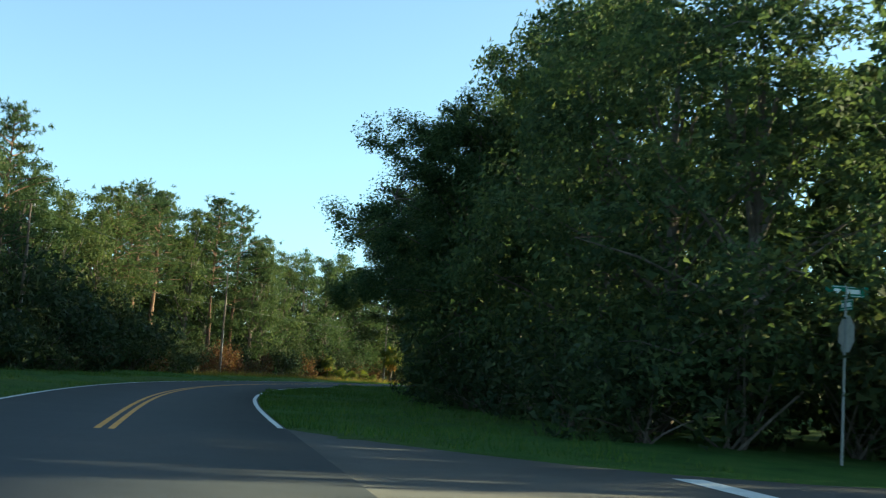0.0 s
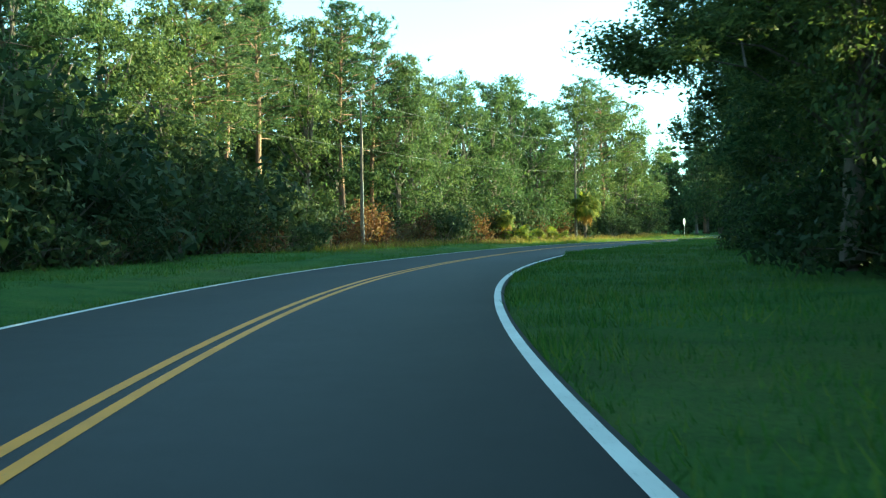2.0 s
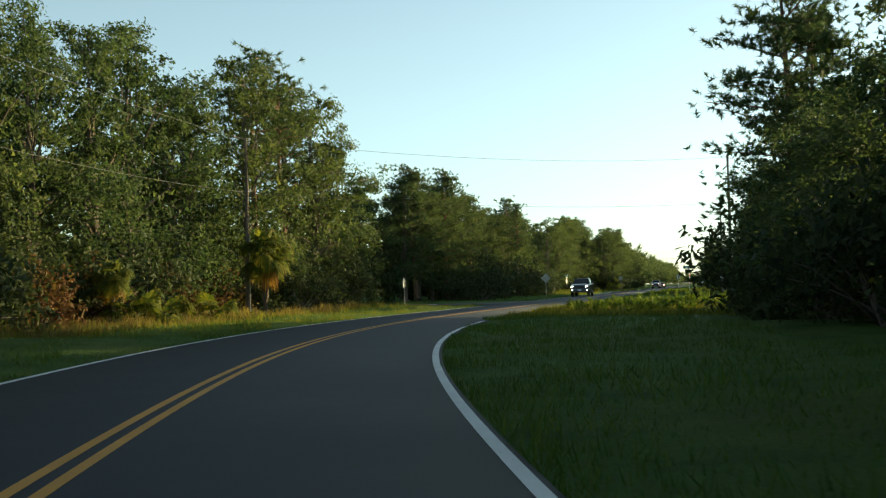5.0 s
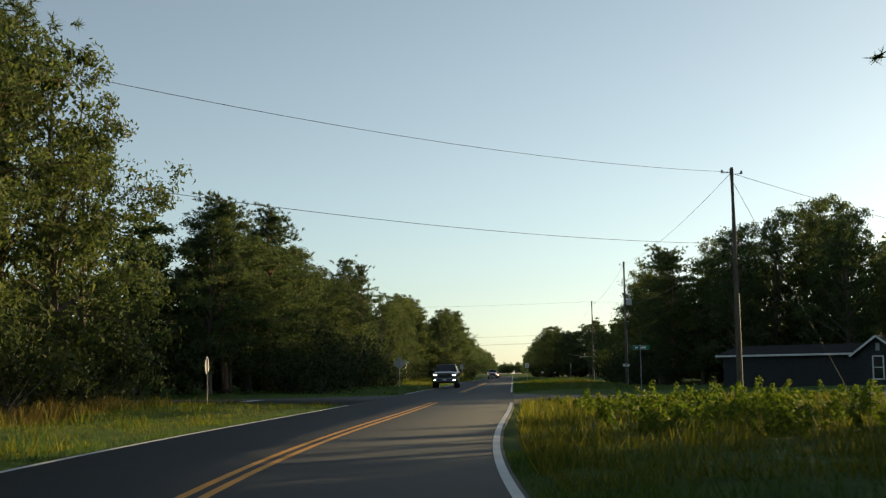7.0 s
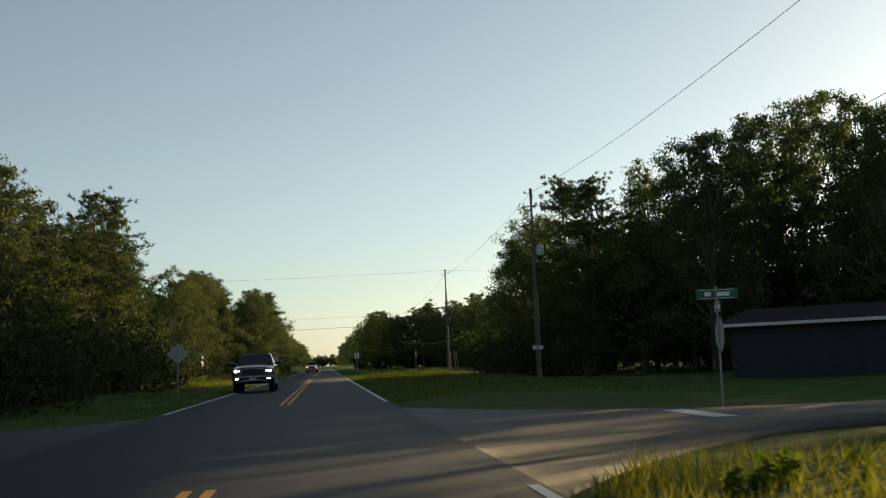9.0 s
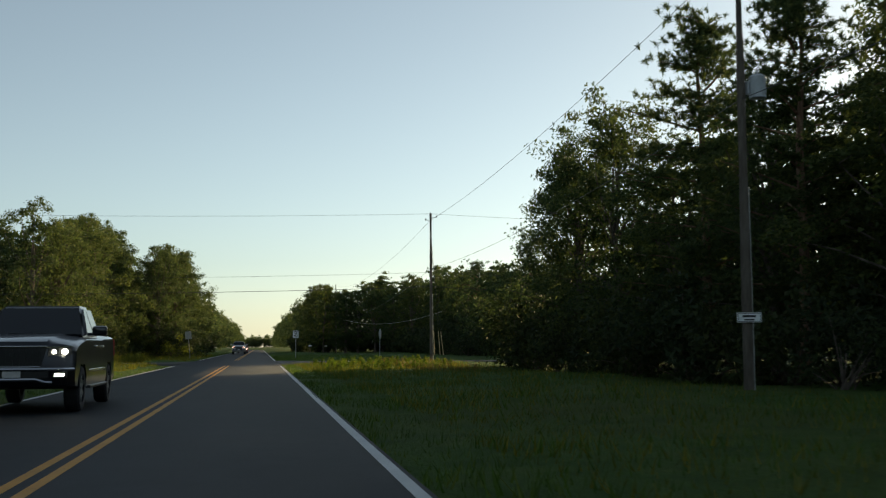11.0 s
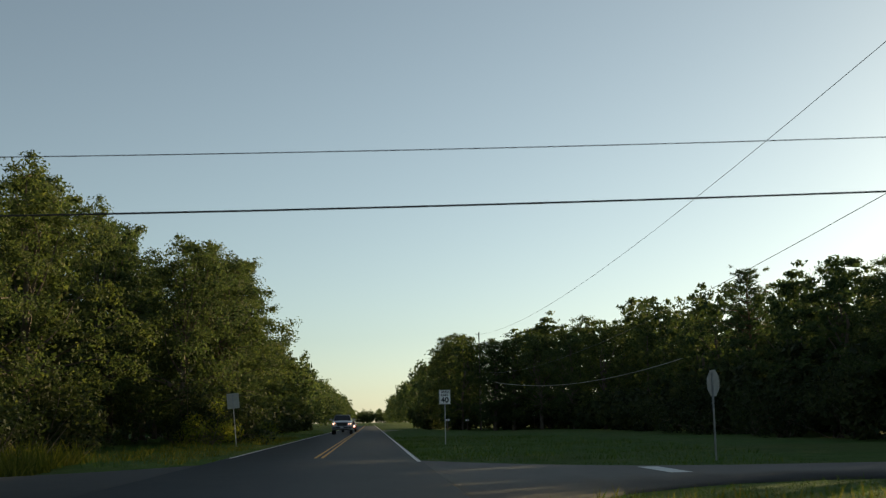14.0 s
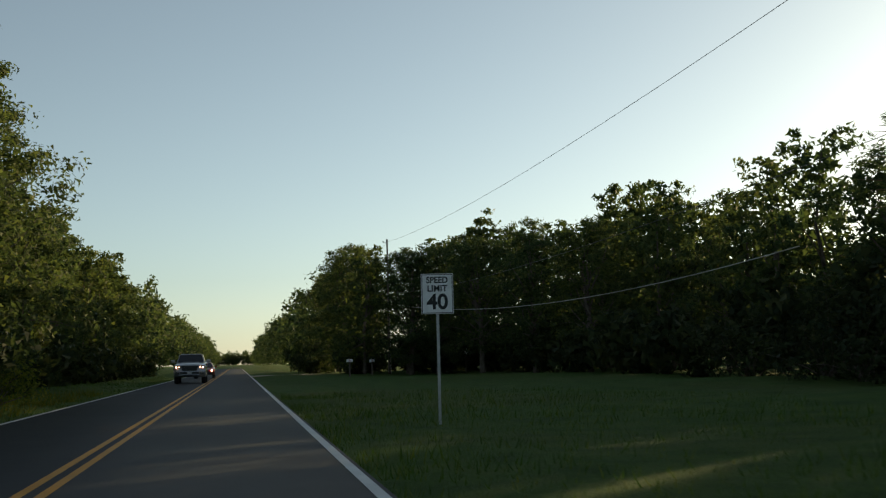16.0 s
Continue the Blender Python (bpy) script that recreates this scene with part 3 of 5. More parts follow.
tree_line(206, 228, 3.8, -13.0, 1.4, LEFT2, [PINES[2], OAKS[3], OAKS[1]], g)
tree_line(229, 245, 4.4, -13.6, 1.4, LEFT2, OAKS, g)
plant(PINES[2], 216.5, -9.8, 10.4, 16, 0.55, g)
tree_line(184, 252, 6.0, -21.0, 2.0, tuple((a, b + 0.6) for a, b in LEFT2), BACK_OAKS, g)
tree_line(248, 268, 3.4, -21.5, 1.2, ((248, 11.5), (258, 10.2), (264, 9.3), (270, 8.8)), YOUNG, g)
tree_line(250, 268, 5.0, -29.0, 1.2, ((250, 11), (270, 10)), BACK_OAKS, g)
LEFT3 = ((284, 12.2), (298, 12.2), (304, 13.2), (312, 14.4), (335, 14.4), (352, 12.6), (420, 12.4), (800, 13))
tree_line(285, 312, 4.2, -15.4, 1.0, LEFT3, OAKS, g)
tree_line(316, 331, 4.4, -8.2, 0.6, ((316, 11.5), (324, 13.0), (331, 13.4)), OAKS, g)
plant(OAKS[1], 321.5, -7.4, 12.0, 15, 1.0, g)
plant(OAKS[2], 327.0, -7.3, 13.0, 15, 0.98, g)
plant(OAKS[0], 336, -8.4, 13.6, 15, 1.02, g)
tree_line(312, 350, 4.6, -15.5, 1.0, LEFT3, OAKS, g)
tree_line(346, 430, 5.0, -11.6, 1.2, LEFT3, BACK_OAKS, g)
tree_line(352, 430, 7.0, -18.0, 1.5, LEFT3, BACK_OAKS, g)
tree_line(290, 350, 7.0, -24.0, 2.0, LEFT3, BACK_OAKS, g)

g = "trees of the wood right of the road"
RIGHT = ((-30, 11), (24, 11), (31, 12), (36, 14.5), (44, 16), (56, 13.5), (66, 13), (74, 14), (94, 14.4), (104, 13.8), (110, 11.4), (120, 8.4), (132, 7.6))
tree_line(27, 56, 4.4, 13.3, 0.8, RIGHT, NEAR, g)
plant(BOUGH, 47.5, 11.4, 12.0, 15, 1.3, g, 5.8)
plant(BOUGH, 65.5, 11.2, 11.6, 15, 1.25, g, 5.2)
plant(DENSE, 90.0, 13.2, 15.8, 15, 1.2, g, 7.4)
plant(BOUGH, 91.5, 12.8, 15.8, 15, 1.25, g, 7.5)
plant(NEAR[2], 60, 12.8, 12.5, 15, 0.95, g)
plant(NEAR[1], 70, 13.0, 12.0, 15, 0.95, g)
tree_line(76, 106, 5.4, 15.2, 0.9, RIGHT, NEAR, g)
plant(NEAR[2], 94.5, 12.6, 15.0, 15, 1.1, g, 8.0)
plant(NEAR[0], 99.5, 13.4, 14.5, 15, 1.0, g, 8.8)
plant(NEAR[0], 108.5, 16.2, 12.0, 15, 0.85, g)
plant(NEAR[2], 115, 16.2, 10.0, 15, 0.85, g)
plant(NEAR[1], 122.5, 16.4, 8.4, 15, 0.85, g)
plant(NEAR[0], 130.5, 16.6, 7.4, 15, 0.8, g)
plant(LOW_PINE, 138.3, 15.2, 15.5, 16, 1.0, g)
plant(LOW_PINE, 139.6, 16.0, 13.0, 16, 0.95, g)
plant(OAKS[2], 138.0, 17.0, 9.8, 15, 0.85, g)
plant(OAKS[1], 134.5, 15.8, 9.0, 15, 0.8, g)
plant(NEAR[2], 136.5, 19.5, 8.5, 15, 0.8, g)
tree_line(22, 130, 6.0, 23.5, 1.5, ((22, 14.5), (50, 14.5), (60, 14), (94, 14.4), (104, 13.6), (110, 11.4), (120, 8.4), (132, 7.6)), BACK_OAKS, g)
plant(BACK_OAKS[0], 21.8, 20.0, 15, 15, 0.9, g)
plant(BACK_OAKS[1], 21.5, 27.5, 15, 15, 0.9, g)
RIGHT2 = ((130, 12.5), (165, 11), (186, 11.5), (196, 13.5), (203, 15.5), (215, 15), (222, 12.4), (228.6, 12.8), (235, 16.4), (243, 16.6), (247, 11.6), (251, 13.6), (256, 15.4), (262, 13.6), (266, 12),
          (286, 7.4), (294, 8.2), (302, 9.8), (320, 11.0), (332, 10.8), (344, 11.6), (350, 11.0), (356, 10.2), (362, 12.4), (372, 13.0), (420, 13.0))
tree_line(132, 162, 5.0, 28.0, 2.0, ((130, 8), (142, 9), (150, 11), (162, 11)), BACK_OAKS, g)
tree_line(206, 224, 4.0, 29.0, 1.4, ((206, 12.0), (210, 13.8), (214, 15.4), (224, 16.2)), OAKS, g)
tree_line(207, 228, 4.4, 37.0, 1.2, ((207, 10), (214, 12.5), (228, 13.5)), BACK_OAKS, g)
plant(OAKS[2], 221.0, 25.5, 12.8, 15, 0.9, g)
plant(OAKS[3], 216.5, 25.4, 14.8, 15, 0.9, g)
plant(OAKS[1], 211.5, 21.4, 13.2, 15, 0.85, g)
plant(OAKS[0], 217.5, 22.2, 14.0, 15, 0.86, g)
plant(OAKS[2], 223.5, 21.8, 13.4, 15, 0.84, g)
plant(OAKS[1], 199.5, 33.0, 13.5, 15, 0.95, g)
plant(OAKS[0], 195.0, 35.0, 14.0, 15, 0.95, g)
plant(LOW_PINE, 222.0, 17.6, 11.7, 16, 0.85, g)
plant(LOW_PINE, 230.0, 17.9, 12.7, 16, 0.9, g)
plant(NEAR[1], 241.5, 18.2, 13.0, 15, 0.84, g)
plant(NEAR[2], 245.5, 17.4, 11.8, 15, 0.82, g)
plant(NEAR[0], 248.6, 18.0, 10.9, 15, 0.76, g)
for i, (q, l, h) in enumerate(((218.5, 19.6, 9.6), (226.0, 18.6, 10.4), (235.5, 18.8, 9.8))):
    plant(OAKS[i % 4], q, l, h, 15, 0.92, g)
tree_line(222, 250, 5.0, 25.0, 1.2, ((222, 11.5), (240, 12), (263, 10.5)), BACK_OAKS, g)
tree_line(286, 402, 4.6, 29.5, 1.6, RIGHT2, OAKS[:2] + BACK_OAKS + [PINES[2]], g)
for q, l, h in ((290.5, 27.0, 7.0), (296.5, 26.6, 7.8), (302, 26.0, 8.8)):
    plant(OAKS[1], q, l, h, 15, 0.75, g)
for q, l, h in ((363, 24.5, 10.6), (370.5, 22.8, 10.9), (377.5, 20.4, 11.0), (384.5, 18.2, 11.2)):
    plant(OAKS[3], q, l, h, 15, 0.92, g)
tree_line(302, 402, 6.0, 35.0, 1.2, tuple((a, b - 0.4) for a, b in RIGHT2), BACK_OAKS, g)
tree_line(382, 412, 4.0, 22.5, 1.6, RIGHT2, BACK_OAKS, g)
tree_line(391, 440, 4.6, 13.6, 1.0, ((391, 11.4), (400, 12.0), (440, 12.4)), OAKS[:2] + BACK_OAKS, g)
tree_line(208, 252, 8.0, 38.0, 2.0, RIGHT2, BACK_OAKS, g)

# undergrowth along the foot of the woods
g = "undergrowth bushes along the wood"
for s0, s1, step, lat, kinds, *tall in ((38, 100, 1.9, -16.2, (1, 1), 1.6), (38, 92, 2.1, -14.2, (0, 1, 1, 3)), (92, 150, 1.8, -14.2, (0, 1, 2, 2, 3)), (150, 167, 1.9, -13.4, (0, 1)), (188, 245, 2.4, -10.2, (0, 1, 1)), (252, 268, 2.6, -18.8, (0, 1)),
                                 (291, 312, 2.4, -13.2, (0, 1)), (314, 332, 2.6, -7.4, (0, 0, 1)), (27, 60, 1.9, 12.2, (0, 1, 1)), (60, 100, 2.1, 12.6, (0, 1, 1)), (100, 130, 2.2, 14.0, (0, 1, 1)), (208, 224, 2.6, 25.0, (0, 1)),
                                 (216, 251, 2.2, 15.6, (0, 1, 1)), (286, 340, 2.8, 25.0, (0, 1, 1))):
    q = s0
    while q < s1:
        plant(BUSHES[plant_rng.choice(kinds)], q, lat + plant_rng.uniform(-1.1, 1.1) - (1.8 if lat < 0 and 138 < q < 147 else 0), plant_rng.uniform(0.75, 1.35) * (tall[0] if tall else 1.0), 1.0, None, g)
        q += step * plant_rng.uniform(0.7, 1.3)
# bright yellow-green leaves stand in for sunlight on these two bushes
SUN_TONED_BUSH = bush("bush", 95, 2.6, 1.8, 1500, 0.17, LEAF_LIGHT, "roadside bush with sunlight put into its yellow-green leaf colour")
plant(SUN_TONED_BUSH, 311.5, -6.4, 0.85, 1.0, None, g)
plant(BUSHES[0], 313.5, -7.0, 0.8, 1.0, None, g)
plant(SUN_TONED_BUSH, 330.0, -6.0, 0.85, 1.0, None, g)
for q, l in ((26.8, 13.2), (26.5, 16.0), (26.0, 18.8), (25.6, 21.8), (25.2, 25.0)):
    plant(BUSHES[1], q, l, 1.15, 1.0, None, g)
plant(SABAL, 141.4, -10.2, 1.0, 1.0, None, "palms at the wood's edge")
plant(SABAL, 130.0, -12.2, 0.62, 1.0, None, "palms at the wood's edge")
for q, l in ((131, -11.6), (133.2, -11.2), (137.0, -11.0)):
    plant(PALMETTO, q, l, plant_rng.uniform(0.8, 1.2), 1.0, None, "palms at the wood's edge")
for q, l, h in ((386.0, 16.2, 11.0), (390.5, 16.6, 11.4)):
    plant(OAKS[3], q, l, h, 15, 0.95, "trees of the wood right of the road")


# ---- far woods, one mass on either side to the end of the view ----
def far_wood(name, runs, seed, label, rad=(3.0, 4.4), count=580, leaf=0.66, material=LEAF_OAK, category="woods"):
    rng = np.random.default_rng(seed)
    vs, fs, n = [], [], 0
    for s0, s1, lat, depth, hmin, hmax, step in runs:
        for s in np.arange(s0, s1, step):
            for row in range(depth):
                sign = 1 if lat > 0 else -1
                q = place(s + rng.uniform(-2, 2), lat + sign * (row * 7 + rng.uniform(-1.2, 1.2)))
                hgt, wide = rng.uniform(hmin, hmax), rng.uniform(*rad)
                m = count
                d = rng.normal(size=(20, 3))
                d /= np.linalg.norm(d, axis=1)[:, None]
                ball = d * rng.uniform(0.45, 0.86, 20)[:, None] * [wide, wide, hgt * 0.5] + [q.x, q.y, hgt * 0.5]
                pick = rng.integers(0, 20, m)
                d = rng.normal(size=(m, 3))
                d /= np.linalg.norm(d, axis=1)[:, None]
                c = ball[pick] + d * (rng.uniform(0.1, 1.0, m) * wide * 0.34)[:, None]
                c[:, 2] = np.abs(c[:, 2])
                v, f = leaf_cards(rng, c, d, leaf, leaf * 0.62)
                vs.append(v)
                fs.append(f + n)
                n += len(v)
    ob = part(name, mesh_np(name, np.concatenate(vs), np.concatenate(fs), material), material)
    return tagged(ob, label, category, kind="stuff")


far_wood("far_woods", ((38, 160, -34, 2, 11, 14, 6.5), (184, 268, -35, 2, 10, 14, 7), (290, 430, -33, 1, 11, 14, 7), (24, 130, 41, 1, 8, 10, 7), (124, 172, 43, 1, 9, 11, 5), (-60, 8, -18, 2, 10, 14, 7), (-60, 4, 18, 2, 10, 14, 7), (208, 272, 50, 1, 10, 13, 7), (318, 440, 50, 1, 10, 13, 7), (430, 900, -11.5, 2, 12, 15, 7.0), (440, 900, 13.0, 2, 12, 15, 7.0), (900, 1040, -12, 1, 9, 12, 9), (900, 1040, 13, 1, 9, 12, 9), (1046, 1092, 1, 5, 8, 11, 7), (1046, 1092, -4, 5, 8, 11, 7)), 8, "distant dark-green woods along both sides of the road")
def outer_wood(name, seed, label):
    """The woods go on beyond what the road shows, in one thin sheet of crowns."""
    rng = np.random.default_rng(seed)
    vs, fs, n = [], [], 0
    for side in (-1, 1):
        for s in np.arange(-60, 470, 9.5):
            for d in np.arange(60, 150, 10):
                q, l = s + rng.uniform(-3, 3), side * (d + rng.uniform(-3, 3))
                if any(side == sd and abs(q - s0) < 10 for s0, sd in SIDE_ROADS):
                    continue
                p = place(q, l)
                h, w, m = rng.uniform(7, 9.5), rng.uniform(4, 5.5), 90
                e = rng.normal(size=(m, 3))
                e /= np.linalg.norm(e, axis=1)[:, None]
                v, f = leaf_cards(rng, e * rng.uniform(0.5, 1.0, m)[:, None] * [w, w, h / 2] + [p.x, p.y, h / 2], e, 1.7, 1.2)
                vs.append(v)
                fs.append(f + n)
                n += len(v)
    return tagged(part(name, mesh_np(name, np.concatenate(vs), np.concatenate(fs), LEAF_OAK), LEAF_OAK), label, "woods", kind="stuff")


outer_wood("outer_woods", 12, "flat green woods beyond the roadside trees")
# the tall inner rows right of the road are added to block leaking sun
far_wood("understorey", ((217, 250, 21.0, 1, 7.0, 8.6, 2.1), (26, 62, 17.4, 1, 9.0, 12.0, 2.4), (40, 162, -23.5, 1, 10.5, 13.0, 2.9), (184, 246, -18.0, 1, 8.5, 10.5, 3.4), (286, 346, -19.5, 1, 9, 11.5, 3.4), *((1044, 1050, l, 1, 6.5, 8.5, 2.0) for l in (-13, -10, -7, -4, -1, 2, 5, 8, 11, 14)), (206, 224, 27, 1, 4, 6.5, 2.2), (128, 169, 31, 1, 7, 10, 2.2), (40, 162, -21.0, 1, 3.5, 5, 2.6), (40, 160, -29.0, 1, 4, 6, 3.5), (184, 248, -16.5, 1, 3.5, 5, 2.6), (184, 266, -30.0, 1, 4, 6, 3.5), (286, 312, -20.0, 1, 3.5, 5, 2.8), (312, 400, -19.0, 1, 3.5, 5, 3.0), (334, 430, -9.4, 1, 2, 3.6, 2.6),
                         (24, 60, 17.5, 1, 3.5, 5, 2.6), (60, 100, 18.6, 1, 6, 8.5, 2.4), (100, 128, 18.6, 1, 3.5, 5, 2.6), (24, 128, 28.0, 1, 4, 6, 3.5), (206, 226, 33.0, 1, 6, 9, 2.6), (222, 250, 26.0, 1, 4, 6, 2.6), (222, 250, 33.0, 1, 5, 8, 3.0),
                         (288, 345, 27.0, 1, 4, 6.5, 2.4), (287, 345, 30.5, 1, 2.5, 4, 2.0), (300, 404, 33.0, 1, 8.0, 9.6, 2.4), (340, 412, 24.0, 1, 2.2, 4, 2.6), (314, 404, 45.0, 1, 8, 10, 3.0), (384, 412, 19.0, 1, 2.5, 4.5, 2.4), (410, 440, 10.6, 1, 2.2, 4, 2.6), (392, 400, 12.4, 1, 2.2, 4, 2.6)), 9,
         "dense undergrowth filling the woods, with added rows that block sun", (1.7, 2.6), 320, 0.6, LEAF_BUSH, "undergrowth")


# ---- grass and weeds on the verges ----
def blades(rng, s, lat, height, lean, width):
    """Single grass blades at given places along the road."""
    n = len(s)
    a = np.interp(s, RS, RA)
    x, y = np.interp(s, RS, RX) + lat * np.sin(a), np.interp(s, RS, RY) - lat * np.cos(a)
    i = np.clip(np.searchsorted(GX, x), 0, n0 - 1)
    j = np.clip(np.searchsorted(GY, y), 0, n1 - 1)
    z = gz[gi[i, j]] - 0.03
    ang = rng.uniform(0, 6.283, n)
    d = np.stack([np.cos(ang), np.sin(ang), np.zeros(n)], 1)
    off = rng.normal(size=(n, 3)) * lean[:, None] * height[:, None]
    off[:, 2] = 0
    p = np.stack([x, y, z], 1)
    tip = p + off + np.stack([np.zeros(n), np.zeros(n), height], 1)
    w = d * width[:, None]
    v = np.stack([p - w, p + w, tip], 1).reshape(-1, 3)
    return v, np.arange(n * 3).reshape(-1, 3)


def keep_off_roads(s, lat, half=4.4):
    ok = np.ones(len(s), bool)
    for s0, side in SIDE_ROADS:
        flare = half + 7.5 * np.clip(1 - (np.abs(lat) - 3.1) / 8.0, 0, 1) ** 2.2
        ok &= ~((np.sign(lat) == side) & (np.abs(s - s0) < flare - 0.7))
    return ok


def grass(name, bands, seed, material, label):
    rng = np.random.default_rng(seed)
    vs, fs, n = [], [], 0
    for s0, s1, l0, l1, count, h0, h1 in bands:
        u = rng.uniform(0, 1, count)
        s, lat = rng.uniform(s0, s1, count), l0 + (l1 - l0) * u ** 1.4
        ok = keep_off_roads(s, lat)
        s, lat = s[ok], lat[ok]
        patch = 0.65 + 0.35 * np.sin(s * 0.9 + 2 * np.sin(lat * 1.1)) * np.sin(lat * 1.7 + s * 0.23)
        h = rng.uniform(h0, h1, len(s)) * patch
        v, f = blades(rng, s, lat, h, np.full(len(s), 0.38), 0.006 + h * 0.035)
        vs.append(v)
        fs.append(f + n)
        n += len(v)
    ob = part(name, mesh_np(name, np.concatenate(vs), np.concatenate(fs), material), material)
    return tagged(ob, label, "grass", kind="stuff")


grass("verge_grass", ((2, 135, 3.3, 10.5, 52000, 0.10, 0.26), (30, 165, -3.3, -13.5, 46000, 0.10, 0.28), (186, 330, 3.3, 14, 40000, 0.10, 0.28), (182, 262, -3.3, -16, 26000, 0.10, 0.26),
                      (284, 400, -3.3, -10, 16000, 0.10, 0.26)), 21, GRASS, "short green grass on the road's verges")
grass("tall_grass", ((95, 168, -8.5, -13.5, 6000, 0.25, 0.6), (120, 166, -4.2, -8.5, 4500, 0.15, 0.35), (226, 268, -4.4, -20, 24000, 0.14, 0.4), (128, 166, 3.6, 16, 26000, 0.15, 0.45), (240, 268, 4.2, 13, 8000, 0.12, 0.36),
                     (190, 240, 4.5, 14, 6000, 0.15, 0.32), (279.5, 288, -7, -24, 5200, 0.45, 1.1), (286, 345, -4.0, -9, 5000, 0.2, 0.5)), 22, TALL_GRASS, "tall yellow-green seeding grass beside the road")
grass("dry_grass", ((98, 160, -9.4, -12.8, 7500, 0.25, 0.75), (240, 262, 9.0, 12.5, 700, 0.3, 0.65)), 24, STRAW, "dry straw-brown grass along the wood's foot")


def weeds(name, bands, seed, label):
    """Leafy roadside weeds: upright stems set with leaves, too many to count."""
    rng = np.random.default_rng(seed)
    vs, fs, n = [], [], 0
    for s0, s1, l0, l1, count, h0, h1 in bands:
        s, lat = rng.uniform(s0, s1, count), l0 + (l1 - l0) * rng.uniform(0, 1, count)
        ok = keep_off_roads(s, lat)
        for q, l in zip(s[ok], lat[ok]):
            p = np.array(place(q, l, ground_z(q, l)))
            h = rng.uniform(h0, h1) * (0.6 + 0.4 * math.sin(q * 0.8 + 1.7 * math.sin(l * 0.7)) ** 2)
            m = int(26 + 26 * h)
            t = rng.uniform(0.05, 1, m)
            bend = rng.normal(size=3) * 0.15 * h
            ang = rng.uniform(0, 6.283, m)
            rad = 0.2 * (1.1 - t) * h + 0.04
            c = p + np.stack([np.cos(ang) * rad + bend[0] * t, np.sin(ang) * rad + bend[1] * t, t * h], 1)
            d = np.stack([np.cos(ang), np.sin(ang), np.full(m, 0.5)], 1)
            v, f = leaf_cards(rng, c, d * 1.5, 0.15, 0.07, -0.2)
            vs.append(v)
            fs.append(f + n)
            n += len(v)
    ob = part(name, mesh_np(name, np.concatenate(vs), np.concatenate(fs), WEED), WEED)
    return tagged(ob, label, "weeds", kind="stuff")


weeds("roadside_weeds", ((138, 158, 5.2, 11, 260, 0.2, 0.62), (146, 163, 9, 17, 170, 0.2, 0.7), (149, 159, 6.5, 13, 32, 0.6, 1.0), (156, 165, 4.6, 10, 70, 0.15, 0.36), (246, 262, 5.0, 11.8, 170, 0.22, 0.56), (236, 266, -7.5, -16, 90, 0.25, 0.5)), 23,
      "leafy yellow-green weeds standing in the roadside grass")


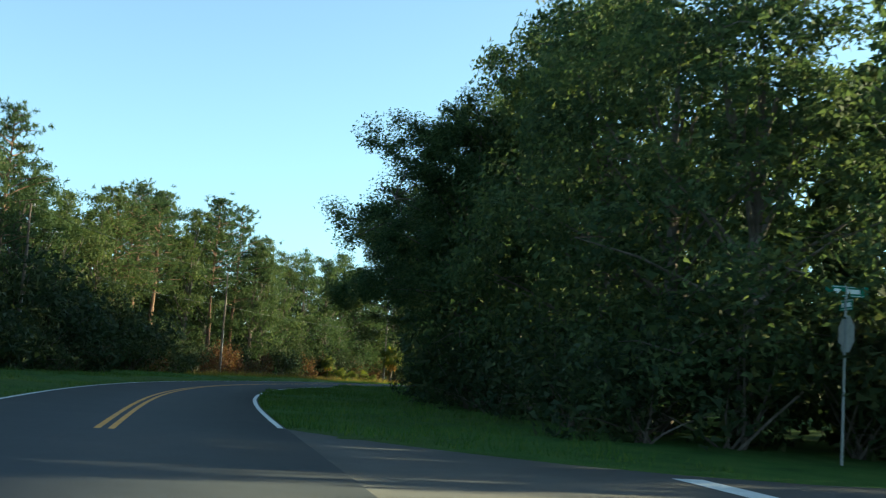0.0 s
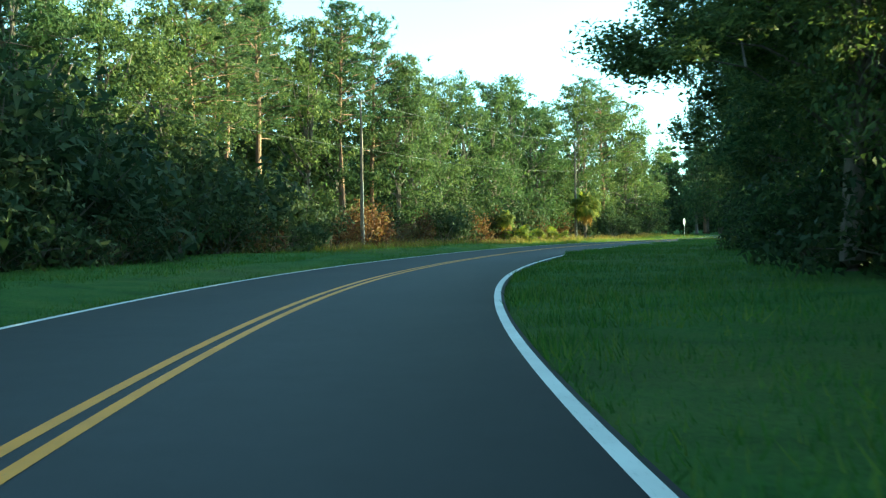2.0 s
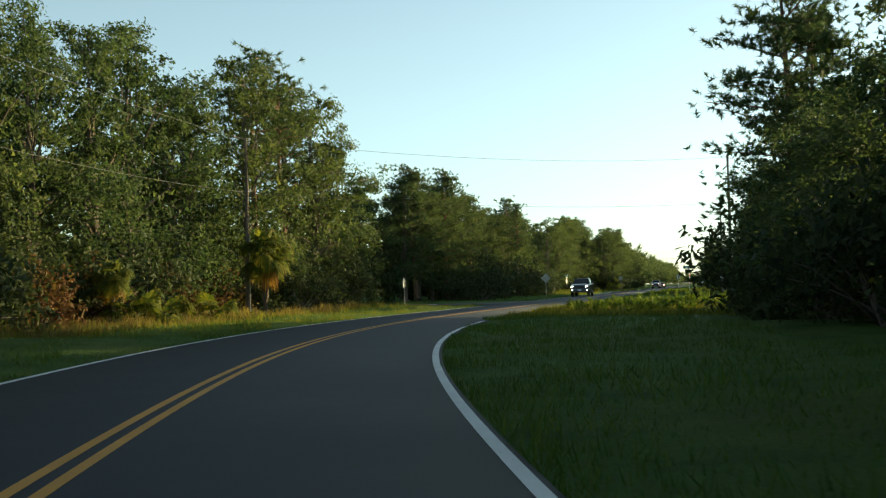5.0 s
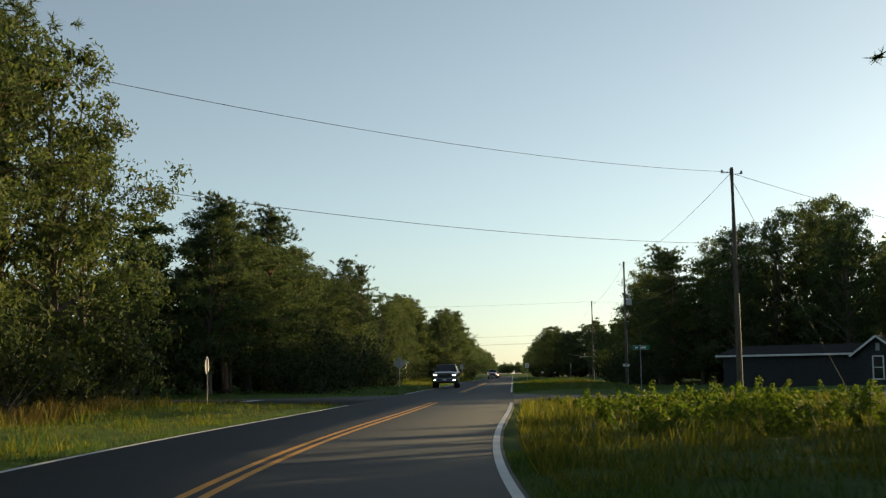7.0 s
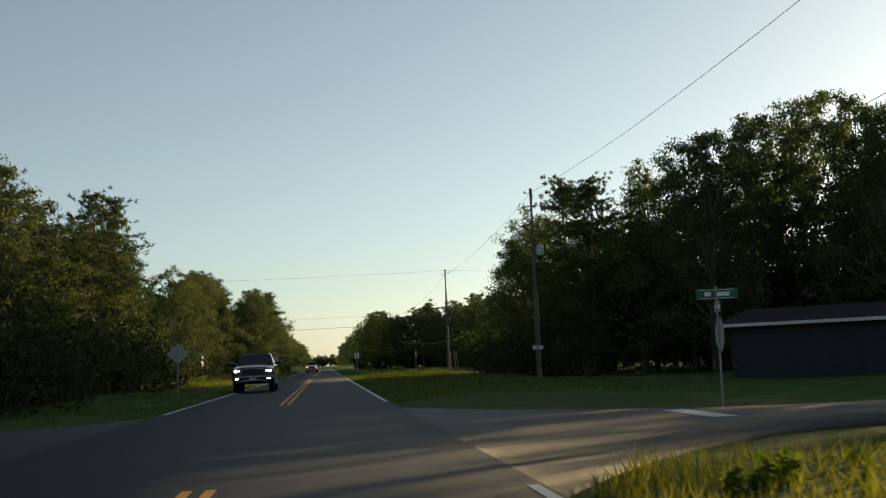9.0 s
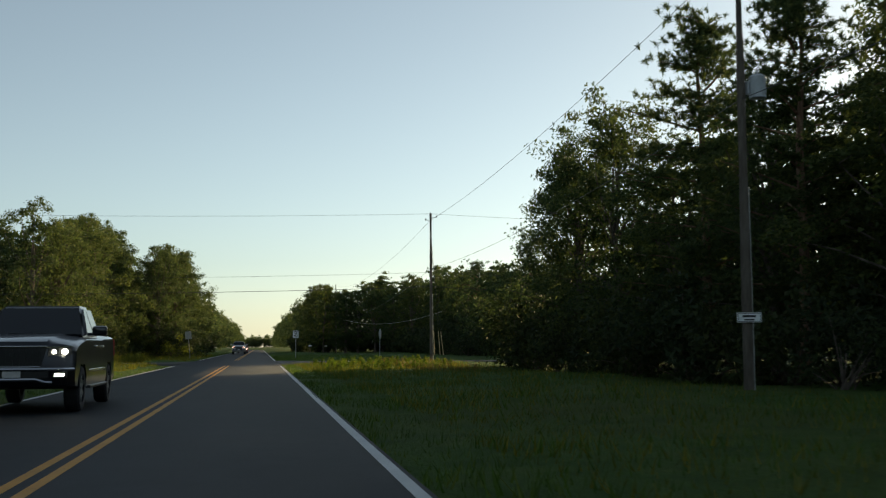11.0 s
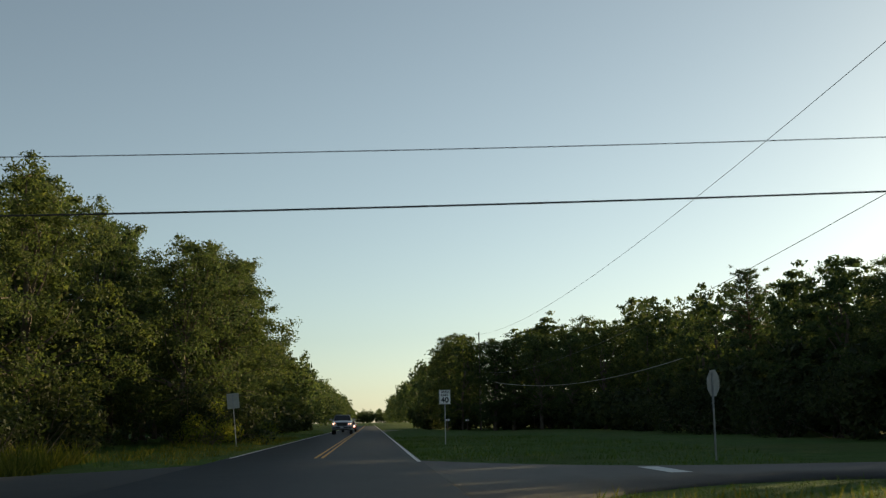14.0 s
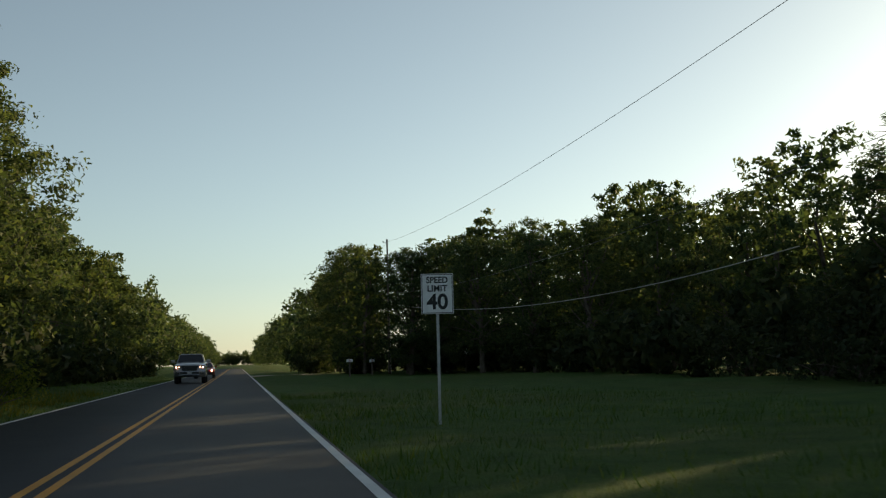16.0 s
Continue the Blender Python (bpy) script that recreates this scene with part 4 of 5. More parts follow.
# ---- utility poles and their wires ----
def utility_pole(base, height, arm=(), transformer=False, plate=False, lamp=False, label="weathered grey wooden utility pole with wires"):
    """A wooden pole with pin insulators, and where it has them a transformer, a lamp or a nailed plate."""
    pole = new("utility_pole")
    pole.location = base
    bm = bmesh.new()
    tube(bm, [Vector((0, 0, -0.5)), Vector((0, 0, height * 0.3)), Vector((0.03, 0.02, height * 0.7)), Vector((0, 0, height - 0.04)), Vector((0, 0, height))], [0.122, 0.114, 0.10, 0.085, 0.07], 12)
    part("pole", bm, POLE_WOOD, pole)
    for dx, dy, z in arm:
        bm = rod(bmesh.new(), (0, 0, z), (dx, dy, z + 0.02), 0.016)
        b = part("bracket", bm, STEEL, pole, "galvanised steel bracket")
        bm = bmesh.new()
        e = Vector((dx, dy, z + 0.02))
        for k, (r0, r1) in enumerate(((0.05, 0.035), (0.06, 0.04), (0.05, 0.02))):
            rod(bm, e + Vector((0, 0, k * 0.05 - 0.02)), e + Vector((0, 0, k * 0.05 + 0.03)), r0, r1, 10)
        part("insulator", bm, PORCELAIN, b, "grey porcelain insulator")
    bm = rod(bmesh.new(), (0.115, -0.06, 0.0), (0.10, -0.05, height * 0.45), 0.022, 0.022, 6)
    part("ground_wire_cover", bm, PALE_CABLE, pole)
    if transformer:
        bm = rod(bmesh.new(), (0.33, -0.2, 6.72), (0.33, -0.2, 7.2), 0.19, 0.19, 16)
        rod(bm, (0.33, -0.2, 7.2), (0.33, -0.2, 7.26), 0.2, 0.12, 16)
        can = part("transformer", bm, GREY_PAINT, pole, "grey steel transformer can")
        bm = rod(bmesh.new(), (0.33, -0.2, 7.24), (0.33, -0.2, 7.42), 0.035, 0.02)
        part("bushing", bm, PORCELAIN, can)
        part("hanger", box(bmesh.new(), 0.14, -0.1, 6.95, 0.12, 0.1, 0.3, 0.01), STEEL, can)
    if plate:
        a = math.radians(-32)
        m = pose(0, 0, 1.72, 0, 0, math.degrees(a))
        bm = box(bmesh.new(), 0, -0.17, 0, 0.55, 0.012, 0.22, 0.003)
        bm.transform(m)
        sign = part("number_plate_sign", bm, SIGN_WHITE, pole, "small white sign with dark border")
        bm = bmesh.new()
        for w, h, x, z in ((0.51, 0.012, 0, 0.09), (0.51, 0.012, 0, -0.09), (0.012, 0.18, -0.25, 0), (0.012, 0.18, 0.25, 0), (0.30, 0.05, 0, 0.03), (0.22, 0.03, 0, -0.05)):
            box(bm, x, -0.178, z, w, 0.006, h)
        bm.transform(m)
        part("sign_marking", bm, SIGN_BLACK, sign)
    if lamp:
        bm = bmesh.new()
        tube(bm, [Vector((0, 0, height - 1.4)), Vector((0.4, -0.25, height - 1.15)), Vector((0.75, -0.5, height - 1.2))], [0.03, 0.03, 0.03], 8)
        arm_ob = part("lamp_arm", bm, STEEL, pole)
        bm = bmesh.new()
        rod(bm, (0.75, -0.5, height - 1.5), (0.75, -0.5, height - 1.2), 0.24, 0.1, 14)
        part("lamp_head", bm, SIGN_WHITE, arm_ob, "white bucket-shaped street lamp head")
    return tagged(pole, label, "utility pole", "utility poles along the road")


def wire(a, b, sag, radius=0.0085, name="power_line", label="thin black overhead power line between poles"):
    """A hanging wire between two points."""
    a, b = Vector(a), Vector(b)
    cu = bpy.data.curves.new(name, "CURVE")
    cu.dimensions, cu.bevel_depth, cu.bevel_resolution = "3D", radius, 1
    sp = cu.splines.new("POLY")
    n = 22
    sp.points.add(n - 1)
    for i in range(n):
        t = i / (n - 1)
        p = a.lerp(b, t) - Vector((0, 0, sag * 4 * t * (1 - t)))
        sp.points[i].co = (*p, 1)
    cu.materials.append(WIRE)
    return tagged(new(name, cu), label, "power line", "overhead wires")


P0, P1, P2 = Vector((-23.9, 67.4, 0)), Vector((-18.3, 101.4, 0)), Vector((-5.72, 136.4, 0))
PA, PC, PB, PD = Vector((26.6, 150.6, 0)), Vector((45.67, 194.68, 0)), Vector((68.86, 245.42, 0)), Vector((117.24, 354.26, 0))
PZ = place(38, -17.0)
PE = place(470, 15.0)
utility_pole(PZ, 10.2, ((0.2, 0.1, 10.05),))
utility_pole(P0, 10.2, ((0.2, 0.1, 10.05),))
utility_pole(P1, 9.3, ((0.2, 0.1, 9.15),))
utility_pole(P2, 9.05, ((0.2, 0.1, 8.9), (0.2, -0.1, 6.3)))
utility_pole(PA, 9.85, ((0.35, -0.2, 9.55), (-0.35, 0.2, 9.62), (0.2, -0.1, 6.47)))
utility_pole(PC, 10.4, ((-0.3, 0.15, 10.1),), transformer=True, plate=True, label="wooden utility pole with a transformer and small sign")
utility_pole(PB, 10.5, ((0.36, -0.2, 10.15), (-0.3, 0.15, 9.95), (-0.2, 0.1, 6.5)), label="wooden utility pole braced by three guy wires")
utility_pole(PD, 11.7, ((-0.3, 0.15, 11.4),), lamp=True, label="wooden utility pole carrying a white street lamp")
utility_pole(PE, 10.5, ((-0.3, 0.15, 10.2),))
up = Vector((0, 0, 1))
for a, b, za, zb, sag in ((PZ, P0, 10.1, 10.1, 0.35), (P0, P1, 10.1, 9.2, 0.35), (P1, P2, 9.2, 8.95, 0.4), (P2, PA, 8.95, 9.65, 0.62), (PZ, P0, 7.0, 7.0, 0.4), (P0, P1, 7.0, 6.3, 0.4), (P1, P2, 6.3, 6.3, 0.45), (P2, PA, 6.3, 6.55, 0.5),
                          (PA, PC, 9.65, 10.15, 0.5), (PC, PB, 10.15, 9.98, 0.5), (PB, PD, 9.98, 11.45, 1.6), (PD, PE, 11.45, 10.2, 0.6), (PA, PC, 6.5, 6.7, 0.5), (PC, PB, 6.7, 6.55, 0.5), (PB, PD, 6.55, 7.0, 1.65)):
    wire(a + up * za, b + up * zb, sag)
wire(PA + up * 9.6, (50.2, 151.1, 5.7), 0.3)
wire(PA + up * 9.3, PA + Vector((4.1, -2.0, 0.0)), 0.0, 0.009, "guy_wire", "taut steel guy wire bracing the pole")
wire(PA + up * 6.47, place(166, 60, 7.2), 0.4)
cross_l, cross_r = place(270.5, -46), place(271.5, 62)
for z, dz, r in ((10.42, 0.3, 0.009), (6.28, 0.1, 0.009), (5.27, 0.0, 0.018)):
    wire(PB + up * z, cross_l + up * (z + dz), 0.55, r)
    wire(PB + up * z, cross_r + up * (z + dz - 0.5), 0.5, r)
utility_pole(cross_l, 10.5, ((0.2, 0.1, 10.3),))
utility_pole(cross_r, 10.3, ((0.2, 0.1, 10.0),))
cable = wire(PD + up * 6.1, place(334, 24.5, 5.4), 1.35, 0.022, "service_cable", "slack pale service cable hanging across the trees")
cable.data.materials.clear()
cable.data.materials.append(PALE_CABLE)
for i, (z, ds, lat) in enumerate(((9.4, 2.8, 14.9), (6.4, 2.2, 14.4), (8.2, 3.1, 15.2))):
    anchor = place(270.8 + ds, lat, 0.05)
    top = PB + up * z
    wire(top, anchor, 0.0, 0.009, "guy_wire", "taut steel guy wire bracing the pole")
    d = (top - anchor).normalized()
    guard = part("guy_guard", rod(bmesh.new(), anchor + d * 0.45, anchor + d * 2.25, 0.026, 0.026, 8), GUY_GUARD)
    tagged(guard, "faded yellow plastic guard on a guy wire", "guy guard", "guy guards of the braced pole")


# ---- signs ----
def octagon(bm, r, t, y=0.0):
    vs = [bm.verts.new((math.cos(math.pi / 8 + i * math.pi / 4) * r, y, math.sin(math.pi / 8 + i * math.pi / 4) * r)) for i in range(8)]
    f = bm.faces.new(vs)
    e = bmesh.ops.extrude_face_region(bm, geom=[f])
    bmesh.ops.translate(bm, vec=(0, t, 0), verts=[v for v in e["geom"] if isinstance(v, bmesh.types.BMVert)])
    return bm


def post(thing, top):
    bm = bmesh.new()
    box(bm, 0, 0.02, top / 2 - 0.15, 0.05, 0.012, top + 0.3)
    box(bm, -0.022, 0.035, top / 2 - 0.15, 0.008, 0.03, top + 0.3)
    box(bm, 0.022, 0.035, top / 2 - 0.15, 0.008, 0.03, top + 0.3)
    return part("post", bm, STEEL, thing, "galvanised steel channel post")


def text_mesh(name, body, size, material, parent, x, y, z, squeeze=1.0):
    cu = bpy.data.curves.new(name, "FONT")
    cu.body, cu.size, cu.align_x, cu.align_y, cu.extrude = body, size, "CENTER", "CENTER", 0.0015
    cu.offset = size * 0.026
    cu.materials.append(material)
    ob = new(name, cu)
    ob.parent = parent
    ob.matrix_basis = pose(x, y, z, 90, 0, 0) @ Matrix.Diagonal((squeeze, 1, 1, 1))
    return ob


def stop_sign(p, turn, blades_on=True, z=2.05, name="stop_sign"):
    """A stop sign on a post, with two crossed street-name blades above; -y is its face."""
    thing = new(name)
    thing.matrix_basis = pose(p.x, p.y, p.z, 0, 0, math.degrees(turn))
    post(thing, z + (1.05 if blades_on else 0.3))
    plate = part("plate", octagon(bmesh.new(), 0.405, 0.004), SIGN_BACK, thing, "bare aluminium back")
    plate.location = (0, 0.006, z)
    face = part("face", octagon(bmesh.new(), 0.40, 0.003, -0.004), SIGN_RED, plate, "red reflective face")
    text_mesh("lettering", "STOP", 0.30, SIGN_WHITE, face, 0, -0.006, 0, 0.82)
    if blades_on:
        for k, (turned, zz) in enumerate(((90, z + 0.88), (0, z + 0.6))):
            bm = box(bmesh.new(), 0, 0, 0, 0.92 if k == 0 else 0.6, 0.006, 0.23, 0.002)
            blade = part("street_name_blade", bm, SIGN_GREEN, thing, "green street-name blade")
            blade.matrix_basis = pose(0, 0.02, zz, 0, 0, turned)
            for side in (-1, 1):
                bm = bmesh.new()
                for x, w, h in ((-0.13, 0.3, 0.09), (0.2, 0.14, 0.09)):
                    box(bm, x * (1 if k == 0 else 0.8), side * 0.005, 0, w * (1 if k == 0 else 0.8), 0.002, h)
                for x, zb, w, h in ((0, 0.09, 0.74 if k == 0 else 0.58, 0.01), (0, -0.09, 0.74 if k == 0 else 0.58, 0.01)):
                    box(bm, x, side * 0.005, zb, w, 0.002, h)
                part("blade_marking", bm, SIGN_WHITE, blade)
    return tagged(thing, "stop sign under green street-name blades on a steel post" if blades_on else "stop sign on a steel post seen from behind", "stop sign", "stop signs at the side streets")


def grounded(s, lat):
    return place(s, lat, ground_z(s, lat))


# a stop sign faces the traffic of its side street
stop_sign(grounded(24.3, 14.4), heading(24) - math.radians(7), z=2.66)
stop_sign(grounded(166.6, -9.9), heading(166.6) + math.pi + math.radians(2), False, 1.72)
stop_sign(grounded(177.8, 9.9), heading(177) - math.radians(6), z=1.6)
stop_sign(grounded(272.1, -10.95), heading(272) + math.pi - math.radians(9), z=2.0)
stop_sign(grounded(283.2, 11.5), heading(283) + math.radians(10), False, 2.15)


def road_sign(name, p, turn, shape, z, front):
    """A plate on a post: a tall rectangle or a diamond; -y is its face."""
    thing = new(name)
    thing.matrix_basis = pose(p.x, p.y, p.z, 0, 0, math.degrees(turn))
    post(thing, z + 0.3)
    w, h = (0.61, 0.762) if shape == "rectangle" else (0.76, 0.76)
    bm = box(bmesh.new(), 0, 0.006, 0, w, 0.004, h, 0.0)
    plate = part("plate", bm, SIGN_BACK, thing, "bare aluminium back")
    plate.matrix_basis = pose(0, 0, z, 0, 45 if shape == "diamond" else 0, 0)
    part("face", box(bmesh.new(), 0, 0.002, 0, w - 0.004, 0.003, h - 0.004), front, plate)
    return thing, plate


limit, limit_plate = road_sign("speed_limit_sign", grounded(311.9, 5.65), heading(311) - math.pi / 2 - math.radians(6), "rectangle", 2.41, SIGN_WHITE)
tagged(limit, "white speed limit sign with black lettering on a post", "speed limit sign", "speed limit signs beside the road")
text_mesh("lettering", "SPEED", 0.165, SIGN_BLACK, limit_plate, 0, -0.001, 0.255, 0.92)
text_mesh("lettering", "LIMIT", 0.165, SIGN_BLACK, limit_plate, 0, -0.001, 0.095, 0.98)
text_mesh("lettering", "40", 0.40, SIGN_BLACK, limit_plate, 0, -0.001, -0.165, 1.0)
bm = bmesh.new()
for w, h, x, z in ((0.585, 0.012, 0, 0.362), (0.585, 0.012, 0, -0.362), (0.012, 0.724, -0.286, 0), (0.012, 0.724, 0.286, 0)):
    box(bm, x, -0.001, z, w, 0.002, h)
part("border", bm, SIGN_BLACK, limit_plate)
back_sign, _ = road_sign("road_sign", grounded(309.8, -4.95), heading(310) + math.pi / 2 - math.radians(4), "rectangle", 2.38, SIGN_WHITE)
back_sign.matrix_basis = back_sign.matrix_basis @ pose(0, 0, 0, 0, 5, 0)
tagged(back_sign, "rectangular road sign showing its bare metal back", "road sign", "speed limit signs beside the road")
diamond, _ = road_sign("warning_sign", grounded(212.3, -6.0), heading(212) + math.pi / 2, "diamond", 1.95, SIGN_YELLOW)
tagged(diamond, "diamond warning sign showing its bare metal back", "warning sign")


# ---- the low house on the right ----
def low_house():
    """A dark-walled single-storey house with a pale eave and a small gabled end."""
    wall_m = Mat("dark_weatherboard", 0.85, 0.0, 0.15)
    v = wall_m.local()
    n = wall_m.noise(v, 3, 5, 0.6, (1, 1, 6))
    wall_m.colour(wall_m.ramp(n, [(0.3, (0.03, 0.034, 0.038)), (0.7, (0.05, 0.055, 0.058))]))
    roof_m = Mat("grey_shingle", 0.95, 0.0, 0.08)
    n = roof_m.noise(roof_m.local(), 5, 5, 0.7)
    roof_m.colour(roof_m.ramp(n, [(0.3, (0.022, 0.022, 0.023)), (0.7, (0.045, 0.043, 0.042))]))
    trim = plain("white_house_trim", (0.62, 0.63, 0.62), 0.6)
    glass = Mat("window_glass", 0.06, 0, 0.6)
    glass.colour((0.02, 0.025, 0.03))
    house = new("low_house")
    a, b = Vector((44.3, 178.4, 0)), Vector((48.6, 169.6, 0))
    d = (b - a).normalized()
    turn = math.degrees(math.atan2(d.y, d.x))
    house.matrix_basis = pose(a.x, a.y, 0, 0, 0, turn)
    L = (b - a).length
    part("wall", box(bmesh.new(), L / 2, 3.0, 1.02, L, 6.0, 2.24), wall_m.m, house)
    for y in range(11):
        part("weatherboard", box(bmesh.new(), L / 2, -0.012, 0.12 + y * 0.19, L + 0.02, 0.024, 0.178), wall_m.m, house)
    bm = bmesh.new()
    pts = [(-0.35, 2.12), (3.0, 2.75), (6.35, 2.12), (6.35, 2.24), (3.0, 2.89), (-0.35, 2.24)]
    for x in (-0.4, L + 0.1):
        f = bm.faces.new([bm.verts.new((x, y, z)) for y, z in pts])
    bm.verts.ensure_lookup_table()
    for i in range(6):
        bm.faces.new((bm.verts[i], bm.verts[(i + 1) % 6], bm.verts[6 + (i + 1) % 6], bm.verts[6 + i]))
    part("roof", bm, roof_m.m, house)
    part("fascia", box(bmesh.new(), L / 2 - 0.15, -0.37, 2.16, L + 0.5, 0.03, 0.13, 0.004), trim, house, "pale eave board")
    # the gabled end stands forward of the long wall
    g0, g1, gz0, gz1 = L + 0.05, L + 3.0, 2.1, 3.2
    bm = bmesh.new()
    mid = (g0 + g1) / 2
    prof = [(g0, -0.1), (g1, -0.1), (g1, gz0), (mid, gz1 - 0.1), (g0, gz0)]
    for y in (-0.5, 5.5):
        bm.faces.new([bm.verts.new((x, y, z)) for x, z in prof])
    bm.verts.ensure_lookup_table()
    for i in range(5):
        bm.faces.new((bm.verts[i], bm.verts[(i + 1) % 5], bm.verts[5 + (i + 1) % 5], bm.verts[5 + i]))
    part("gable_wall", bm, wall_m.m, house)
    for sgn in (-1, 1):
        e = Vector((mid + sgn * ((g1 - g0) / 2 + 0.3), 0, gz0 - 0.16))
        top = Vector((mid, 0, gz1))
        ln = (e - top).length
        slope = math.degrees(math.atan2(gz1 - e.z, abs(mid - e.x)))
        c = (e + top) / 2
        bm = box(bmesh.new(), 0, 0, 0, ln, 6.5, 0.1)
        bm.transform(pose(c.x, 2.4, c.z + 0.05, 0, sgn * slope, 0))
        part("gable_roof", bm, roof_m.m, house)
        bm = box(bmesh.new(), 0, 0, 0, ln, 0.03, 0.13)
        bm.transform(pose(c.x, -0.87, c.z + 0.03, 0, sgn * slope, 0))
        part("bargeboard", bm, trim, house, "pale bargeboard")
    part("vent", box(bmesh.new(), mid - 0.05, -0.51, 2.55, 0.26, 0.03, 0.48, 0.004), plain("faded_vent", (0.3, 0.31, 0.32)), house)
    w = new("window")
    w.parent = house
    w.matrix_basis = pose(mid - 0.05, -0.5, 1.25)
    bm = bmesh.new()
    for x, z, sx, sz in ((0, 0.72, 0.72, 0.08), (0, -0.72, 0.8, 0.08), (-0.34, 0, 0.08, 1.4), (0.34, 0, 0.08, 1.4), (0, 0.02, 0.62, 0.05)):
        box(bm, x, -0.02, z, sx, 0.05, sz)
    part("window_frame", bm, trim, w, "pale window frame")
    for z in (0.36, -0.34):
        part("pane", box(bmesh.new(), 0, 0.004, z, 0.6, 0.012, 0.62), glass.m, w)
    return tagged(house, "low dark weatherboard house with pale eaves and gabled end", "house")


low_house()


# ---- mailboxes and small roadside things ----
def mailbox(s, lat, turn):
    thing = new("mailbox")
    p = grounded(s, lat)
    thing.matrix_basis = pose(p.x, p.y, p.z, 0, 0, turn)
    part("post", box(bmesh.new(), 0, 0, 0.45, 0.09, 0.09, 1.2, 0.006), POLE_WOOD, thing)
    bm = bmesh.new()
    prof = [(-0.09, 0), (0.09, 0), (0.09, 0.12), *((0.09 * math.cos(t), 0.12 + 0.09 * math.sin(t)) for t in (0.4, 0.9, 1.57, 2.24, 2.74)), (-0.09, 0.12)]
    f = bm.faces.new([bm.verts.new((-0.25, y, z + 1.04)) for y, z in prof])
    e = bmesh.ops.extrude_face_region(bm, geom=[f])
    bmesh.ops.translate(bm, vec=(0.5, 0, 0), verts=[v for v in e["geom"] if isinstance(v, bmesh.types.BMVert)])
    body = part("box", bm, SIGN_WHITE, thing, "white metal letter box")
    part("flag", box(bmesh.new(), -0.1, -0.1, 1.16, 0.04, 0.01, 0.2), SIGN_RED, body)
    return tagged(thing, "white roadside mailbox on a wooden post", "mailbox", "mailboxes beside the road")


mailbox(387.0, 13.0, 24)
mailbox(372.0, 9.7, 24)
marker = new("marker_post")
marker.location = grounded(385.0, 20.6)
part("post", box(bmesh.new(), 0, 0, 0.6, 0.09, 0.09, 1.8, 0.01), POLE_WOOD, marker)
part("cap", box(bmesh.new(), 0, 0, 1.72, 0.14, 0.14, 0.5, 0.01), SIGN_WHITE, marker, "white painted top")
tagged(marker, "short wooden marker post with a white painted top", "post")

# a pale driveway joins the road on the right
rows = [(place(404.0 - w, d), place(404.0 + w, d)) for d, w in ((3.2, 3.4), (4.2, 2.4), (6.0, 1.8), (8.0, 1.7), (10.5, 1.7))]
v = [(p.x, p.y, z) for z in (0.03, -0.15) for r in rows for p in r]
f = [(2 * i, 2 * i + 1, 2 * i + 3, 2 * i + 2) for i in range(4)] + [(2 * i, 2 * i + 2, 2 * i + 12, 2 * i + 10) for i in range(4)] + [(2 * i + 1, 2 * i + 11, 2 * i + 13, 2 * i + 3) for i in range(4)]
tagged(part("driveway", mesh_np("driveway", v, f, CONCRETE), CONCRETE), "pale concrete driveway joining the road", "driveway", kind="structure")


# ---- vehicles ----
def paint(name, c, metal=0.5):
    m = Mat(name, 0.28, metal, 0.5)
    n = m.noise(m.local(), 2.5, 4)
    m.colour(m.ramp(n, [(0.3, tuple(v * 0.85 for v in c)), (0.7, c)]))
    m.b.inputs["Coat Weight"].default_value = 0.8
    m.b.inputs["Coat Roughness"].default_value = 0.06
    return m.m


def lit(name, c, strength):
    m = Mat(name, 0.2)
    m.colour((0.8, 0.8, 0.8))
    m.b.inputs["Emission Color"].default_value = (*c, 1)
    m.b.inputs["Emission Strength"].default_value = strength
    return m.m


AUTO_GLASS = Mat("dark_auto_glass", 0.04, 0, 0.6)
AUTO_GLASS.colour((0.012, 0.015, 0.018))
AUTO_GLASS.b.inputs["Transmission Weight"].default_value = 0.25
AUTO_GLASS = AUTO_GLASS.m
RUBBER = plain("tyre_rubber", (0.02, 0.02, 0.021), 0.85)
RIM = plain("alloy_rim", (0.45, 0.46, 0.47), 0.3, 0.9)
DARK_TRIM = plain("dark_trim", (0.018, 0.019, 0.02), 0.45)
CHROME = plain("chrome_trim", (0.55, 0.56, 0.57), 0.18, 1.0, vary=0.04)
HEADLIGHT = lit("headlight_glow", (1.0, 0.93, 0.82), 9.0)
WARM_LIGHT = lit("warm_headlight_glow", (1.0, 0.45, 0.32), 6.0)
PLATE = plain("licence_plate", (0.6, 0.6, 0.58), 0.5)


